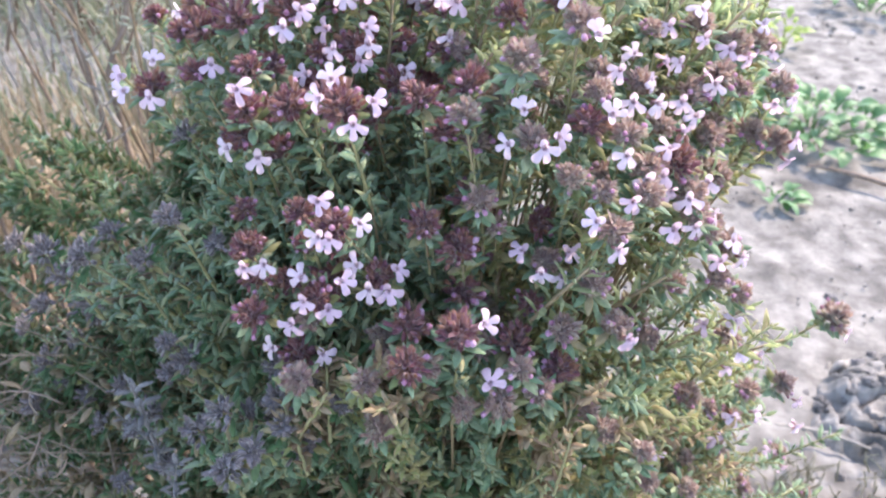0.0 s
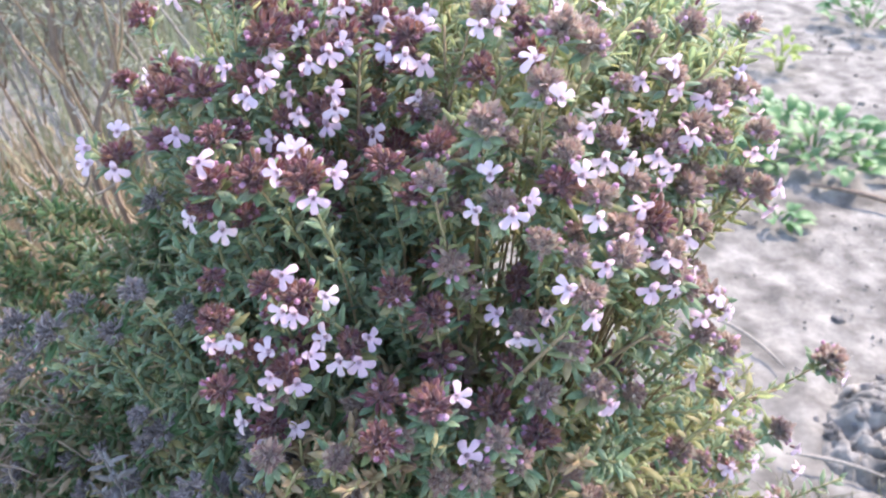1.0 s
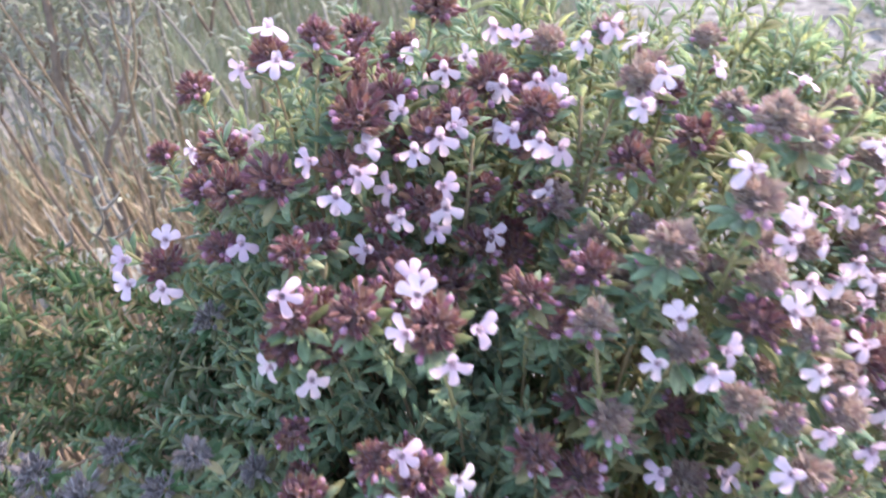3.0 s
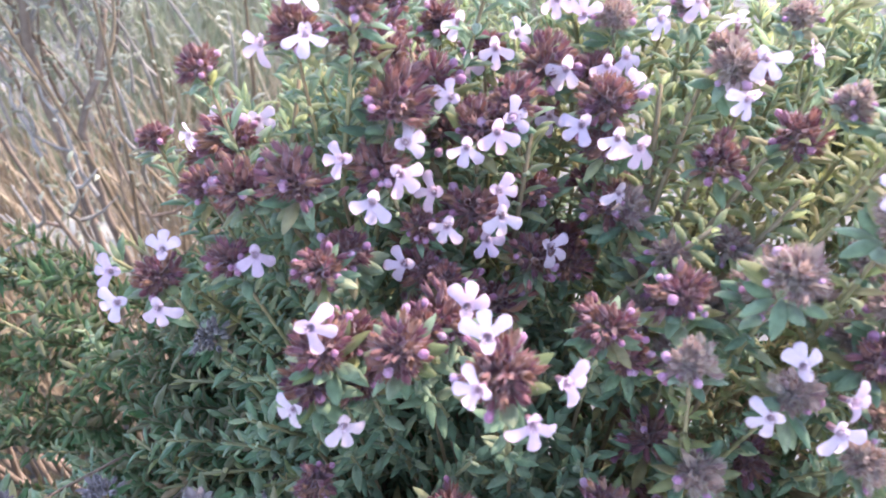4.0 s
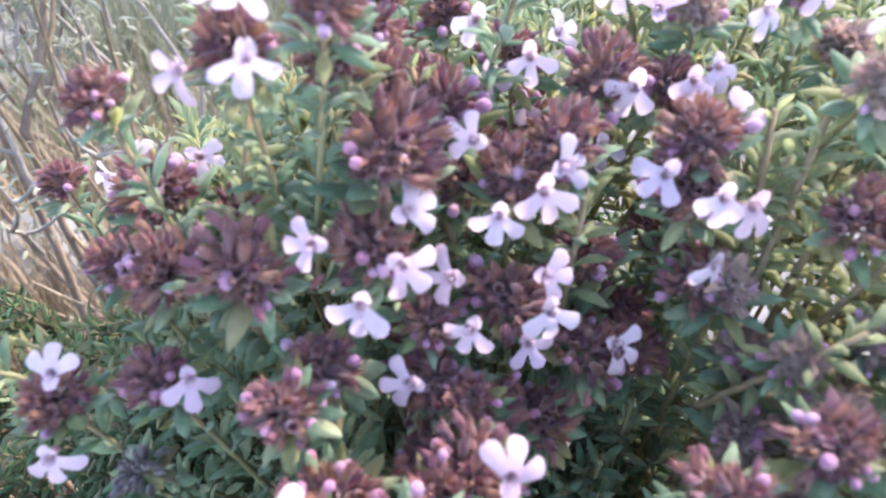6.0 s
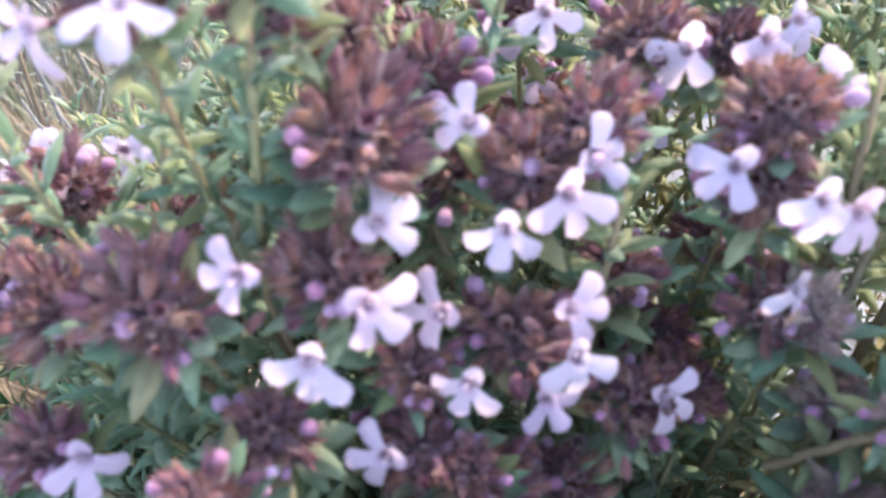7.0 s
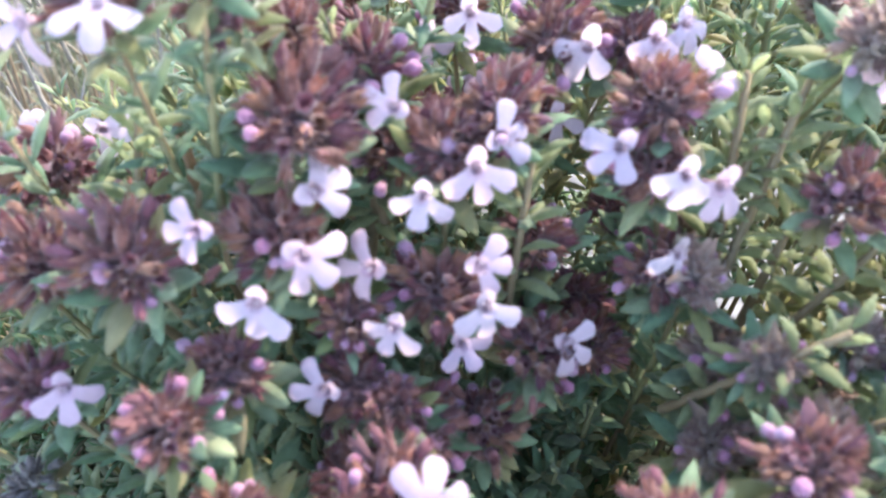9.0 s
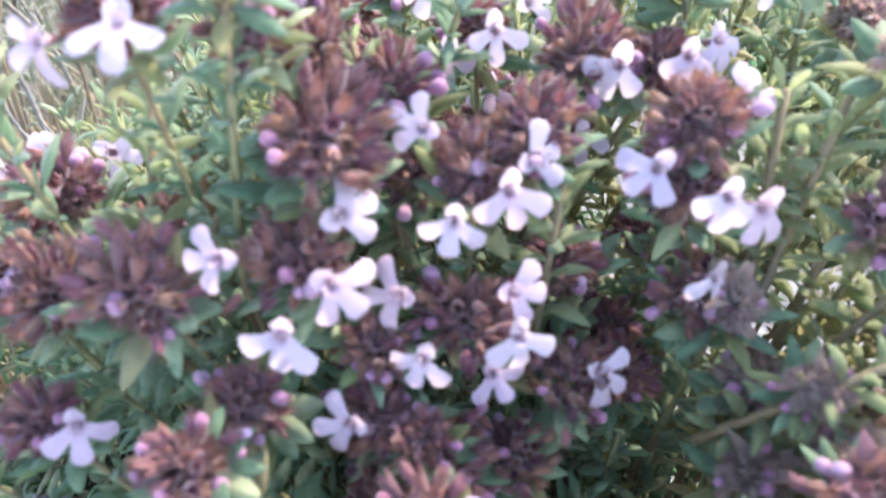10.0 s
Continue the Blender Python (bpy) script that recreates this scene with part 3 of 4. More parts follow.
head((58.3, 166.1, 347.7))
head((-59.4, 166.3, 380.3))
head((9.1, 160.1, 398.2))
head((18.3, 133, 367.9))
head((17.7, 198.1, 430.5))
head((-90.1, 173.4, 379.5))
head((-104.5, 169.8, 367.4))
head((-117.5, 199, 332))
head((-146.8, 206, 315.9))
head((-130.4, 205.1, 310.6))
head((-140.2, 200.5, 304.8))
head((-117.9, 183.6, 291.8))
head((-74.6, 157, 354.6))
head((-92.7, 171.1, 310.6))
head((-144.3, 191.2, 292.4))
head((-80.2, 167.1, 374.7))
head((-46.4, 145.3, 374.4))
head((-101.5, 173.8, 300.2))
head((-46.7, 126.9, 345.7))
head((-71.7, 158.1, 346.3))
head((-54.4, 126.2, 340.2))
head((-121.9, 181.9, 370.1))
head((-117.8, 204.5, 322.7))
head((-108.2, 168.5, 280.6))
head((-39.7, 130.3, 350.2))
head((-64.8, 139, 340.2))
head((-88.2, 163.2, 296))
head((-126.5, 195.9, 292.8))
head((-30, 228.1, 434.2))
head((-77.2, 230.4, 413.5))
head((-9.3, 218.5, 438.3), size=1.15)
head((-70.7, 191.4, 399.8))
head((-44.4, 249.4, 432.4), size=1.15)
head((19.3, 189.4, 419.4))
head((13.4, 185.7, 410.2))
head((-52, 194.5, 430), size=1.2)
head((-40.8, 204.9, 449.8))
head((-19.6, 215.3, 456.5))
head((-37.7, 220, 445.5))
head((-67.1, 207.7, 444.1))
head((17.4, 224.7, 447))
head((32.7, 191.7, 444.1))
head((38.3, 224.5, 444.3))
head((34.4, 176.7, 448.6))
head((29.5, 197.2, 435.2))
head((17.5, 166.2, 431.8))
head((-47.5, 181.6, 422.8))
head((-5.3, 170.3, 419.9))
head((4.9, 162.7, 419.5))
head((28.6, 230.4, 435.5))
head((-70.3, 205.6, 422.5))
head((-62.4, 199.5, 425.5), size=1.15)
head((-32.3, 174.9, 415.9))
head((-41, 199.9, 456.9))
head((5.2, 186.2, 407.1))
head((-28.2, 188.2, 414.9))
head((-16.7, 205.6, 437.2))
head((0.2, 205.4, 437.9))
head((-32.3, 194.6, 421.6))
head((13, 180, 415))
head((23, 184, 419))
head((8.5, 187, 420))
head((-26, 190, 408.5), size=1.1)
head((4, 198, 421), size=1.1)
head((-19, 192.5, 405), size=1.1)
head((-33, 186, 407), size=1.0)


# Early and late camera places; growth hiding flowers from them is left out.
SEEN_FROM = (Vector((0, 0.03, 0.505)), Vector((-0.03, 0.14, 0.48)))

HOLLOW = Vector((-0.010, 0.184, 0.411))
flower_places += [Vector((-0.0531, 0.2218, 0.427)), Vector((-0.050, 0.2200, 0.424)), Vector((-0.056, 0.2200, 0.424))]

# Gaps placed from the camera's sight lines, so soil shows through in its view.
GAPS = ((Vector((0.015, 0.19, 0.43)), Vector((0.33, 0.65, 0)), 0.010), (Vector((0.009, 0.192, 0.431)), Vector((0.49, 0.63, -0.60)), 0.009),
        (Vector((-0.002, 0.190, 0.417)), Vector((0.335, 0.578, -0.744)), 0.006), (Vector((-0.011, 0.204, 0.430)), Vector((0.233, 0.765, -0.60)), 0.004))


def hides_a_head(p, share=1.0):
    """Whether a shoot that ends at p would close a gap in the bush or hide a flower head in the camera's view."""
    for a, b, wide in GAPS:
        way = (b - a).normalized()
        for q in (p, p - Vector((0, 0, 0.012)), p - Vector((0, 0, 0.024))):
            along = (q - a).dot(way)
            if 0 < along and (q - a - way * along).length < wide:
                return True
    if (p - SEEN_FROM[1]).length < 0.06 or (p - HOLLOW).length < 0.019:
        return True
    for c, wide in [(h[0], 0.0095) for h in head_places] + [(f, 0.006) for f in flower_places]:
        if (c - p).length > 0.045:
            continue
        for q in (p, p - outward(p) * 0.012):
            for spot in SEEN_FROM:
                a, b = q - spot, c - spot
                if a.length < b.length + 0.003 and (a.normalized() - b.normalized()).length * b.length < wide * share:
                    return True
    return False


def more_heads(count, seed):
    """Heads still in bud, set a little deeper between the flowering ones."""
    r = random.Random(seed)
    made = 0
    for i in range(9000):
        if made == count:
            break
        a = head_places[r.randrange(len(head_places))][0]
        close = sorted((h[0] for h in head_places), key=lambda q: (q - a).length)[1:6]
        b, d = r.sample(close, 2)
        p = a.lerp(b, r.uniform(0.3, 0.6)).lerp(d, r.uniform(0, 0.4)) + Vector((r.gauss(0, 0.005), r.gauss(0, 0.005), r.gauss(0, 0.004)))
        p -= outward(p) * r.uniform(0.001, 0.008)
        if p.z < 0.335 or p.x < -0.06 or p.x > 0.09 or (p.x > 0.025 and p.z > 0.415) or (p - HOLLOW).length < 0.018 or any((p - h[0]).length < 0.0085 for h in head_places):
            continue
        blocked = False
        # Left out where the head would cover a flower in the camera's view.
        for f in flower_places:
            for spot in SEEN_FROM:
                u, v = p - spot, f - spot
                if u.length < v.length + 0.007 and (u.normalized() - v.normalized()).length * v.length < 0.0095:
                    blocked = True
        if not blocked:
            head(p * 1000)
            made += 1


more_heads(75, 2)


def filler(count, near, far, seed, spread=0.010):
    """Leafy shoots without flowers that fill the bush between and below its heads."""
    r = random.Random(seed)
    for i in range(count):
        a = head_places[r.randrange(len(head_places))]
        close = sorted(head_places, key=lambda h: (h[0] - a[0]).length)[1:7]
        b, d = r.sample(close, 2)
        u, v = r.uniform(0, 0.6), r.uniform(0, 0.5)
        p = a[0] * (1 - u * 0.5 - v * 0.5) + b[0] * u * 0.5 + d[0] * v * 0.5
        p = p + Vector((r.gauss(0, spread), r.gauss(0, spread), r.gauss(0, spread))) - outward(p) * r.uniform(near, far)
        if hides_a_head(p) or p.x > 0.085:
            continue
        if (near > 0.01 and p.x > 0.015 and r.random() < 0.6) or (p.x > 0.045 and p.z > 0.41 and r.random() < 0.35):
            continue
        axis = (outward(p) * 0.7 + Vector((0, 0, 0.6)) + Vector((r.gauss(0, 0.28), r.gauss(0, 0.28), r.gauss(0, 0.1)))).normalized()
        # Brighter olive shoots prevail on the sunny side, sunlight put into their colour.
        kind = OLIVE_SHOOTS if r.random() < (0.55 if p.x > 0.0 else 0.15) else SHOOTS
        piece("leafy_shoot", kind[r.randrange(len(kind))], bush, on_bush(frame_along(axis, (r.uniform(-1, 1), 0.4, 0), p, r.uniform(0.85, 1.15))))


filler(900, 0.001, 0.012, 3)
filler(420, 0.014, 0.045, 4, 0.014)


def skirt(count, seed):
    """Leafy shoots low on the near and far sides of the bush, down to the soil."""
    r = random.Random(seed)
    for i in range(count):
        a = r.uniform(-1.5, 1.5) if i % 4 else r.uniform(0, 6.28)
        z = r.uniform(0.19, 0.37) if i % 4 else r.uniform(0.04, 0.37)
        wide = 0.75 + 0.25 * math.sin(z / 0.37 * 2.2)
        d = r.uniform(0.85, 1.06) * wide
        p = Vector((0.012 + 0.115 * d * math.sin(a), 0.25 - 0.115 * d * math.cos(a), z))
        if hides_a_head(p, 0.6) or (p.x > 0.085 and p.z > 0.30):
            continue
        axis = (Vector((math.sin(a), -math.cos(a), 0.9)) + Vector((r.gauss(0, 0.3), r.gauss(0, 0.3), r.gauss(0, 0.2)))).normalized()
        # Darker shoots on the side away from the sun, shade put into their colour.
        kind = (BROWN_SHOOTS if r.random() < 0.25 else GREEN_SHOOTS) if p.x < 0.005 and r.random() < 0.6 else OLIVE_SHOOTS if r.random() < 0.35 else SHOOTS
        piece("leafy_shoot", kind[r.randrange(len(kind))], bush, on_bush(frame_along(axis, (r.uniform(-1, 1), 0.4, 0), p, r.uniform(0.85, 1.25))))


skirt(1500, 5)


def heart(count, seed):
    """Woody stems and shaded shoots deep inside the bush; shade is also put into their darker leaf colours."""
    r = random.Random(seed)
    for i in range(count):
        a, d = r.uniform(0, 6.28), math.sqrt(r.random()) * 0.085
        p = Vector((0.005 + d * math.sin(a), 0.25 + d * math.cos(a), r.uniform(0.10, 0.385)))
        axis = Vector((math.sin(a) * 0.5 + r.gauss(0, 0.3), math.cos(a) * 0.5 + r.gauss(0, 0.3), 1)).normalized()
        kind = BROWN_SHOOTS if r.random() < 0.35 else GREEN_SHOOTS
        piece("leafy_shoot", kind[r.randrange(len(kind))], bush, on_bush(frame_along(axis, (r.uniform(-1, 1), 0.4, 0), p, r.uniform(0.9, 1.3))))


heart(540, 15)


def low_sprigs(count, seed):
    """Sprawling leafy shoots at the low sunny edge of the bush."""
    r = random.Random(seed)
    for i in range(count):
        p = Vector((0.098 + r.gauss(0, 0.016), 0.188 + r.gauss(0, 0.013), 0.272 + r.gauss(0, 0.022)))
        if hides_a_head(p):
            continue
        axis = Vector((0.7 + r.gauss(0, 0.3), -0.35 + r.gauss(0, 0.3), 0.8)).normalized()
        kind = OLIVE_SHOOTS if r.random() < 0.45 else SHOOTS
        piece("leafy_shoot", kind[r.randrange(len(kind))], bush, on_bush(frame_along(axis, (r.uniform(-1, 1), 0.4, 0), p, r.uniform(0.85, 1.2))))


low_sprigs(120, 8)


def far_side(count, seed):
    """Leafy shoots on the far slope of the bush."""
    r = random.Random(seed)
    for i in range(count):
        u = r.uniform(-1, 1)
        p = Vector((0.015 + 0.10 * u, r.uniform(0.225, 0.31), 0)) + Vector((0, 0, 0.447 - 0.045 * u * u + r.gauss(0, 0.007)))
        p.z -= max(0, p.y - 0.25) * 0.5
        if p.x > -0.01 and r.random() < 0.6:
            continue
        if hides_a_head(p):
            continue
        axis = Vector((u * 0.4 + r.gauss(0, 0.2), 0.2 + r.gauss(0, 0.25), 1)).normalized()
        # Pale and olive shoots bring sunlight on the far slope by their colour.
        kind = NEEDLE_SHOOTS if r.random() < 0.4 else OLIVE_SHOOTS if r.random() < 0.4 else SHOOTS
        piece("leafy_shoot", kind[r.randrange(len(kind))], bush, on_bush(frame_along(axis, (r.uniform(-1, 1), 0.4, 0), p, r.uniform(0.85, 1.2))))


far_side(340, 6)


def dry_sprigs(centre, spread, count, heads, seed):
    """A patch of dried brown shoots and spent heads in the near side of the bush."""
    r = random.Random(seed)
    for i in range(count):
        p = Vector(centre) + Vector((r.gauss(0, spread), r.gauss(0, 0.005), r.gauss(0, spread * 0.8)))
        axis = (Vector((p.x * 4, -0.5, 0.8)) + Vector((r.gauss(0, 0.3), r.gauss(0, 0.3), r.gauss(0, 0.2)))).normalized()
        m = frame_along(axis, (r.uniform(-1, 1), 0.4, 0), p, r.uniform(0.85, 1.15))
        if i < heads:
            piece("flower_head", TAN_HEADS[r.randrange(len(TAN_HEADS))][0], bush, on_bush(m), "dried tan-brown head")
        else:
            kind = BROWN_SHOOTS if r.random() < 0.65 else OLIVE_SHOOTS
            piece("leafy_shoot", kind[r.randrange(len(kind))], bush, on_bush(m))


dry_sprigs((-0.021, 0.130, 0.361), 0.011, 22, 5, 31)
dry_sprigs((0.036, 0.133, 0.350), 0.009, 12, 3, 32)
dry_sprigs((0.060, 0.152, 0.322), 0.012, 18, 5, 33)
dry_sprigs((0.085, 0.170, 0.300), 0.012, 14, 4, 34)


def leafy_tip(at, axis, seed, pairs=12, leaves=LEAF_MESHES, thick=0.0006, bark=STEM):
    """A near shoot whose leaves stand singly: a stem with crossed pairs of leaves, widest at the middle."""
    r = random.Random(seed)
    at, axis = Vector(at) / 1000, Vector(axis).normalized()
    m = frame_along(axis, (r.uniform(-1, 1), 0.4, 0), at)
    verts, faces = tube([(0, 0, -0.026), (0, 0, -0.013), (0, 0, 0)], [thick, thick * 0.9, thick * 0.65], 6)
    stem = piece("stem", mesh_of("stem", verts, faces, [bark]), bush, on_bush(m))
    for i in range(pairs):
        z = -0.022 + 0.022 * i / (pairs - 1)
        for side in (0, 180):
            turn = (i % 2) * 90 + side + r.uniform(-22, 22)
            size = r.uniform(0.8, 1.15) * (1.0 if i < pairs - 2 else 0.7)
            piece("leaf", leaves[r.randrange(4)], stem, pose(0, 0, z, 0, 0, turn) @ pose(0, 0.0005, 0, 12 + 50 * i / pairs + r.uniform(-12, 12), r.uniform(-15, 15)) @ Matrix.Scale(size, 4))


leafy_tip((-53.1, 221.8, 429), (-0.05, 0.05, 1), 1, 7, TEAL_LEAVES, 0.0011, BROWN_STEM)
leafy_tip((-52.0, 210.5, 441), (0.2, 0.2, 1), 2, 12, SUN_TINTED_LEAVES)
leafy_tip((-47.0, 204.0, 431), (0.3, -0.4, 1), 3)
leafy_tip((-13.0, 204.0, 434), (0.1, 0.1, 1), 5, 12, SUN_TINTED_LEAVES)
leafy_tip((12.0, 207.0, 434), (0.3, 0.2, 1), 7, 12, SUN_TINTED_LEAVES)
leafy_tip((13.0, 184.0, 427), (0.5, -0.4, 1), 8, 12, SUN_TINTED_LEAVES)
leafy_tip((-58.0, 196.0, 428), (-0.4, -0.3, 1), 12)
leafy_tip((20.0, 178.0, 424), (0.4, -0.4, 1), 14, 12, SUN_TINTED_LEAVES)
leafy_tip((16.0, 208.0, 441), (0.3, 0.3, 1), 15, 12, SUN_TINTED_LEAVES)
leafy_tip((17.0, 203.0, 430), (0.2, 0.1, 1), 16, 12, SUN_TINTED_LEAVES)
leafy_tip((24.0, 195.0, 433), (0.4, -0.1, 1), 17, 12, SUN_TINTED_LEAVES)
leafy_tip((29.0, 190.0, 428), (0.6, 0.0, 1), 21, 12, SUN_TINTED_LEAVES)
leafy_tip((9.0, 208.0, 440), (0.0, 0.2, 1), 22, 12, SUN_TINTED_LEAVES)
leafy_tip((-33.0, 216.0, 443), (-0.2, 0.3, 1), 23, 12, SUN_TINTED_LEAVES)
leafy_tip((-28.0, 213.0, 440), (0.1, 0.1, 1), 24, 12, SUN_TINTED_LEAVES)

leafy_tip((87.1, 202.0, 385.1), (1.12, -0.30, 1), 51, 8, NEEDLES)
leafy_tip((71.5, 179.7, 394.5), (0.69, -0.30, 1), 52, 8, NEEDLES)
leafy_tip((59.7, 158.2, 378.4), (0.81, -0.30, 1), 53, 8, NEEDLES)
leafy_tip((71.6, 170.5, 345.0), (0.70, -0.30, 1), 54, 8, NEEDLES)
leafy_tip((34.3, 145.2, 389.1), (0.53, -0.30, 1), 55, 8, NEEDLES)
leafy_tip((84.0, 211.4, 429.3), (0.83, 0.10, 1), 56, 8, NEEDLES)
leafy_tip((54.8, 197.4, 442.5), (0.76, 0.10, 1), 57, 8, NEEDLES)
leafy_tip((64.6, 201.1, 438.1), (0.62, 0.10, 1), 58, 8, NEEDLES)
leafy_tip((104.8, 177.8, 336.5), (1.31, -0.30, 1), 59, 8, NEEDLES)
leafy_tip((59.0, 154.5, 340.0), (0.56, -0.30, 1), 60, 8, NEEDLES)
leafy_tip((78.6, 197.9, 395.6), (0.77, -0.30, 1), 64, 8, NEEDLES)
leafy_tip((88.1, 173.7, 352.2), (0.88, -0.30, 1), 66, 8, NEEDLES)


def sunny_sprigs(count, seed):
    """Narrow-leaved shoots on the sunny far shoulder of the bush, the sunlight put into their pale colour."""
    r = random.Random(seed)
    for i in range(count):
        s = r.random()
        p = Vector((0.055 + 0.045 * s + r.gauss(0, 0.006), 0.255 + r.uniform(-0.03, 0.05), 0.424 - 0.016 * s + r.gauss(0, 0.008)))
        if hides_a_head(p):
            continue
        axis = Vector((0.5 + r.gauss(0, 0.35), -0.1 + r.gauss(0, 0.35), 1)).normalized()
        piece("leafy_shoot", NEEDLE_SHOOTS[r.randrange(3)], bush, on_bush(frame_along(axis, (r.uniform(-1, 1), 0.4, 0), p, r.uniform(0.85, 1.15))))


sunny_sprigs(75, 12)

# ---- leafy shrub beside it ----
shrub = thing("green_shrub", "low dense green herb shrub with narrow leaves, partly in shade", "shrub", (-0.13, 0.26, 0))
SHRUB_BASE = Vector((-0.13, 0.26, 0))


def build_shrub():
    r = random.Random(10)
    for i in range(620):
        u, v = r.random(), r.random()
        x = -0.035 - 0.25 * u
        ridge = Vector((x, 0.21 + 0.12 * u, 0.395 - 0.08 * u))
        low = Vector((x, 0.125 + 0.08 * u, 0.20 - 0.04 * u))
        p = ridge.lerp(low, v) + Vector((0, -0.022 * math.sin(v * 3.1), 0.012 * math.sin(v * 3.1)))
        p += Vector((r.gauss(0, 0.006), r.gauss(0, 0.006) + r.uniform(0, 0.02), r.gauss(0, 0.006)))
        axis = Vector((-0.25 + r.gauss(0, 0.3), -0.45 + r.gauss(0, 0.3), 0.75 + r.gauss(0, 0.2))).normalized()
        kind = BROWN_SHOOTS if r.random() < 0.5 * v * v + 0.02 else SHOOTS if r.random() < 0.05 else GREEN_SHOOTS
        piece("leafy_shoot", kind[r.randrange(len(kind))], shrub, Matrix.Translation(-SHRUB_BASE) @ frame_along(axis, (r.uniform(-1, 1), 0.4, 0), p, r.uniform(0.8, 1.15)))
    for i in range(26):
        u = r.random()
        top = Vector((-0.06 - 0.2 * u, 0.19 + 0.1 * u + r.uniform(0, 0.04), 0.34 - 0.07 * u))
        verts, faces = tube(arc(SHRUB_BASE + Vector((r.uniform(-0.03, 0.03), r.uniform(-0.03, 0.03), 0.004)), top, (r.uniform(-0.03, 0.03), 0, 0)), [0.003, 0.0026, 0.0022, 0.0018, 0.0015, 0.0012, 0.0009], 6)
        piece("branch", mesh_of("branch", [w - SHRUB_BASE for w in verts], faces, [WOOD]), shrub)


    for k, (x, y, z, lean) in enumerate(((-0.086, 0.152, 0.345, 0.1), (-0.096, 0.158, 0.325, -0.25), (-0.074, 0.142, 0.325, 0.3))):
        m = frame_along(Vector((lean, -0.25, 1)), (1, 0.4, 0), (x, y, z), r.uniform(0.9, 1.15))
        piece("leafy_shoot", WOOLLY_SHOOTS[k % 2], shrub, Matrix.Translation(-SHRUB_BASE) @ m, "pale grey woolly shoot")


build_shrub()

# ---- dry shrub behind ----
def build_dry():
    base = Vector((-0.22, 0.43, 0))
    dry = thing("dry_shrub", "dried straw-brown shrub with bare grey twigs", "dry plant", base)
    r = random.Random(21)
    for i in range(380):
        x, y = r.uniform(-0.46, -0.175), r.uniform(0.39, 0.60)
        h = r.uniform(0.16, 0.27)
        if abs(x + 0.034 + 0.595 * (y - 0.119)) < 0.042:
            h *= 0.6
        lean, thick = Vector((r.gauss(0, 0.025), r.gauss(0, 0.02), 0)), r.uniform(0.0003, 0.0009)
        verts, faces = tube(arc((x, y, 0), Vector((x, y, h)) + lean, (r.gauss(0, 0.008), r.gauss(0, 0.006), 0), 6), [thick * k for k in (1.3, 1.2, 1.1, 0.9, 0.7, 0.4)], 5)
        piece("stalk", mesh_of("stalk", [w - base for w in verts], faces, [STRAW]), dry)
    for i in range(11):
        foot = Vector((r.uniform(-0.34, -0.15), r.uniform(0.37, 0.48), 0.16))
        tip = foot + Vector((r.uniform(-0.07, 0.05), r.uniform(-0.03, 0.03), r.uniform(0.18, 0.32)))
        path = arc(foot, tip, (r.uniform(-0.02, 0.02), 0, r.uniform(-0.02, 0)), 8)
        store = ([], [])
        verts, faces = tube(path, [0.0016, 0.0015, 0.0013, 0.0012, 0.001, 0.0008, 0.0006, 0.0004], 6)
        join(store, verts, faces, Matrix())
        for k in range(3):
            q = path[r.randrange(2, 8)]
            end = q + Vector((r.uniform(-0.04, 0.04), r.uniform(-0.02, 0.02), r.uniform(0.02, 0.05)))
            verts, faces = tube(arc(q, end, (r.uniform(-0.008, 0.008), 0, -0.006), 5), [0.0011, 0.0010, 0.0008, 0.0006, 0.0003], 5)
            join(store, verts, faces, Matrix())
        twig = piece("twig", mesh_of("twig", [w - base for w in store[0]], store[1], [STRAW if i % 3 else WOOD]), dry)
        leaves = ([], [])
        for k in range(30):
            q = path[r.randrange(3, 8)] + Vector((r.gauss(0, 0.010), r.gauss(0, 0.008), r.gauss(0, 0.010)))
            verts, faces = leaf_shape(r.uniform(0.004, 0.007), 0.0017, 0.2)
            join(leaves, verts, faces, pose(*(q - base), r.uniform(-20, 70), r.uniform(-40, 40), r.uniform(0, 360)))
        piece("foliage", mesh_of("foliage", *leaves, [GREY_LEAF]), twig, None, "small grey-green leaves")


build_dry()


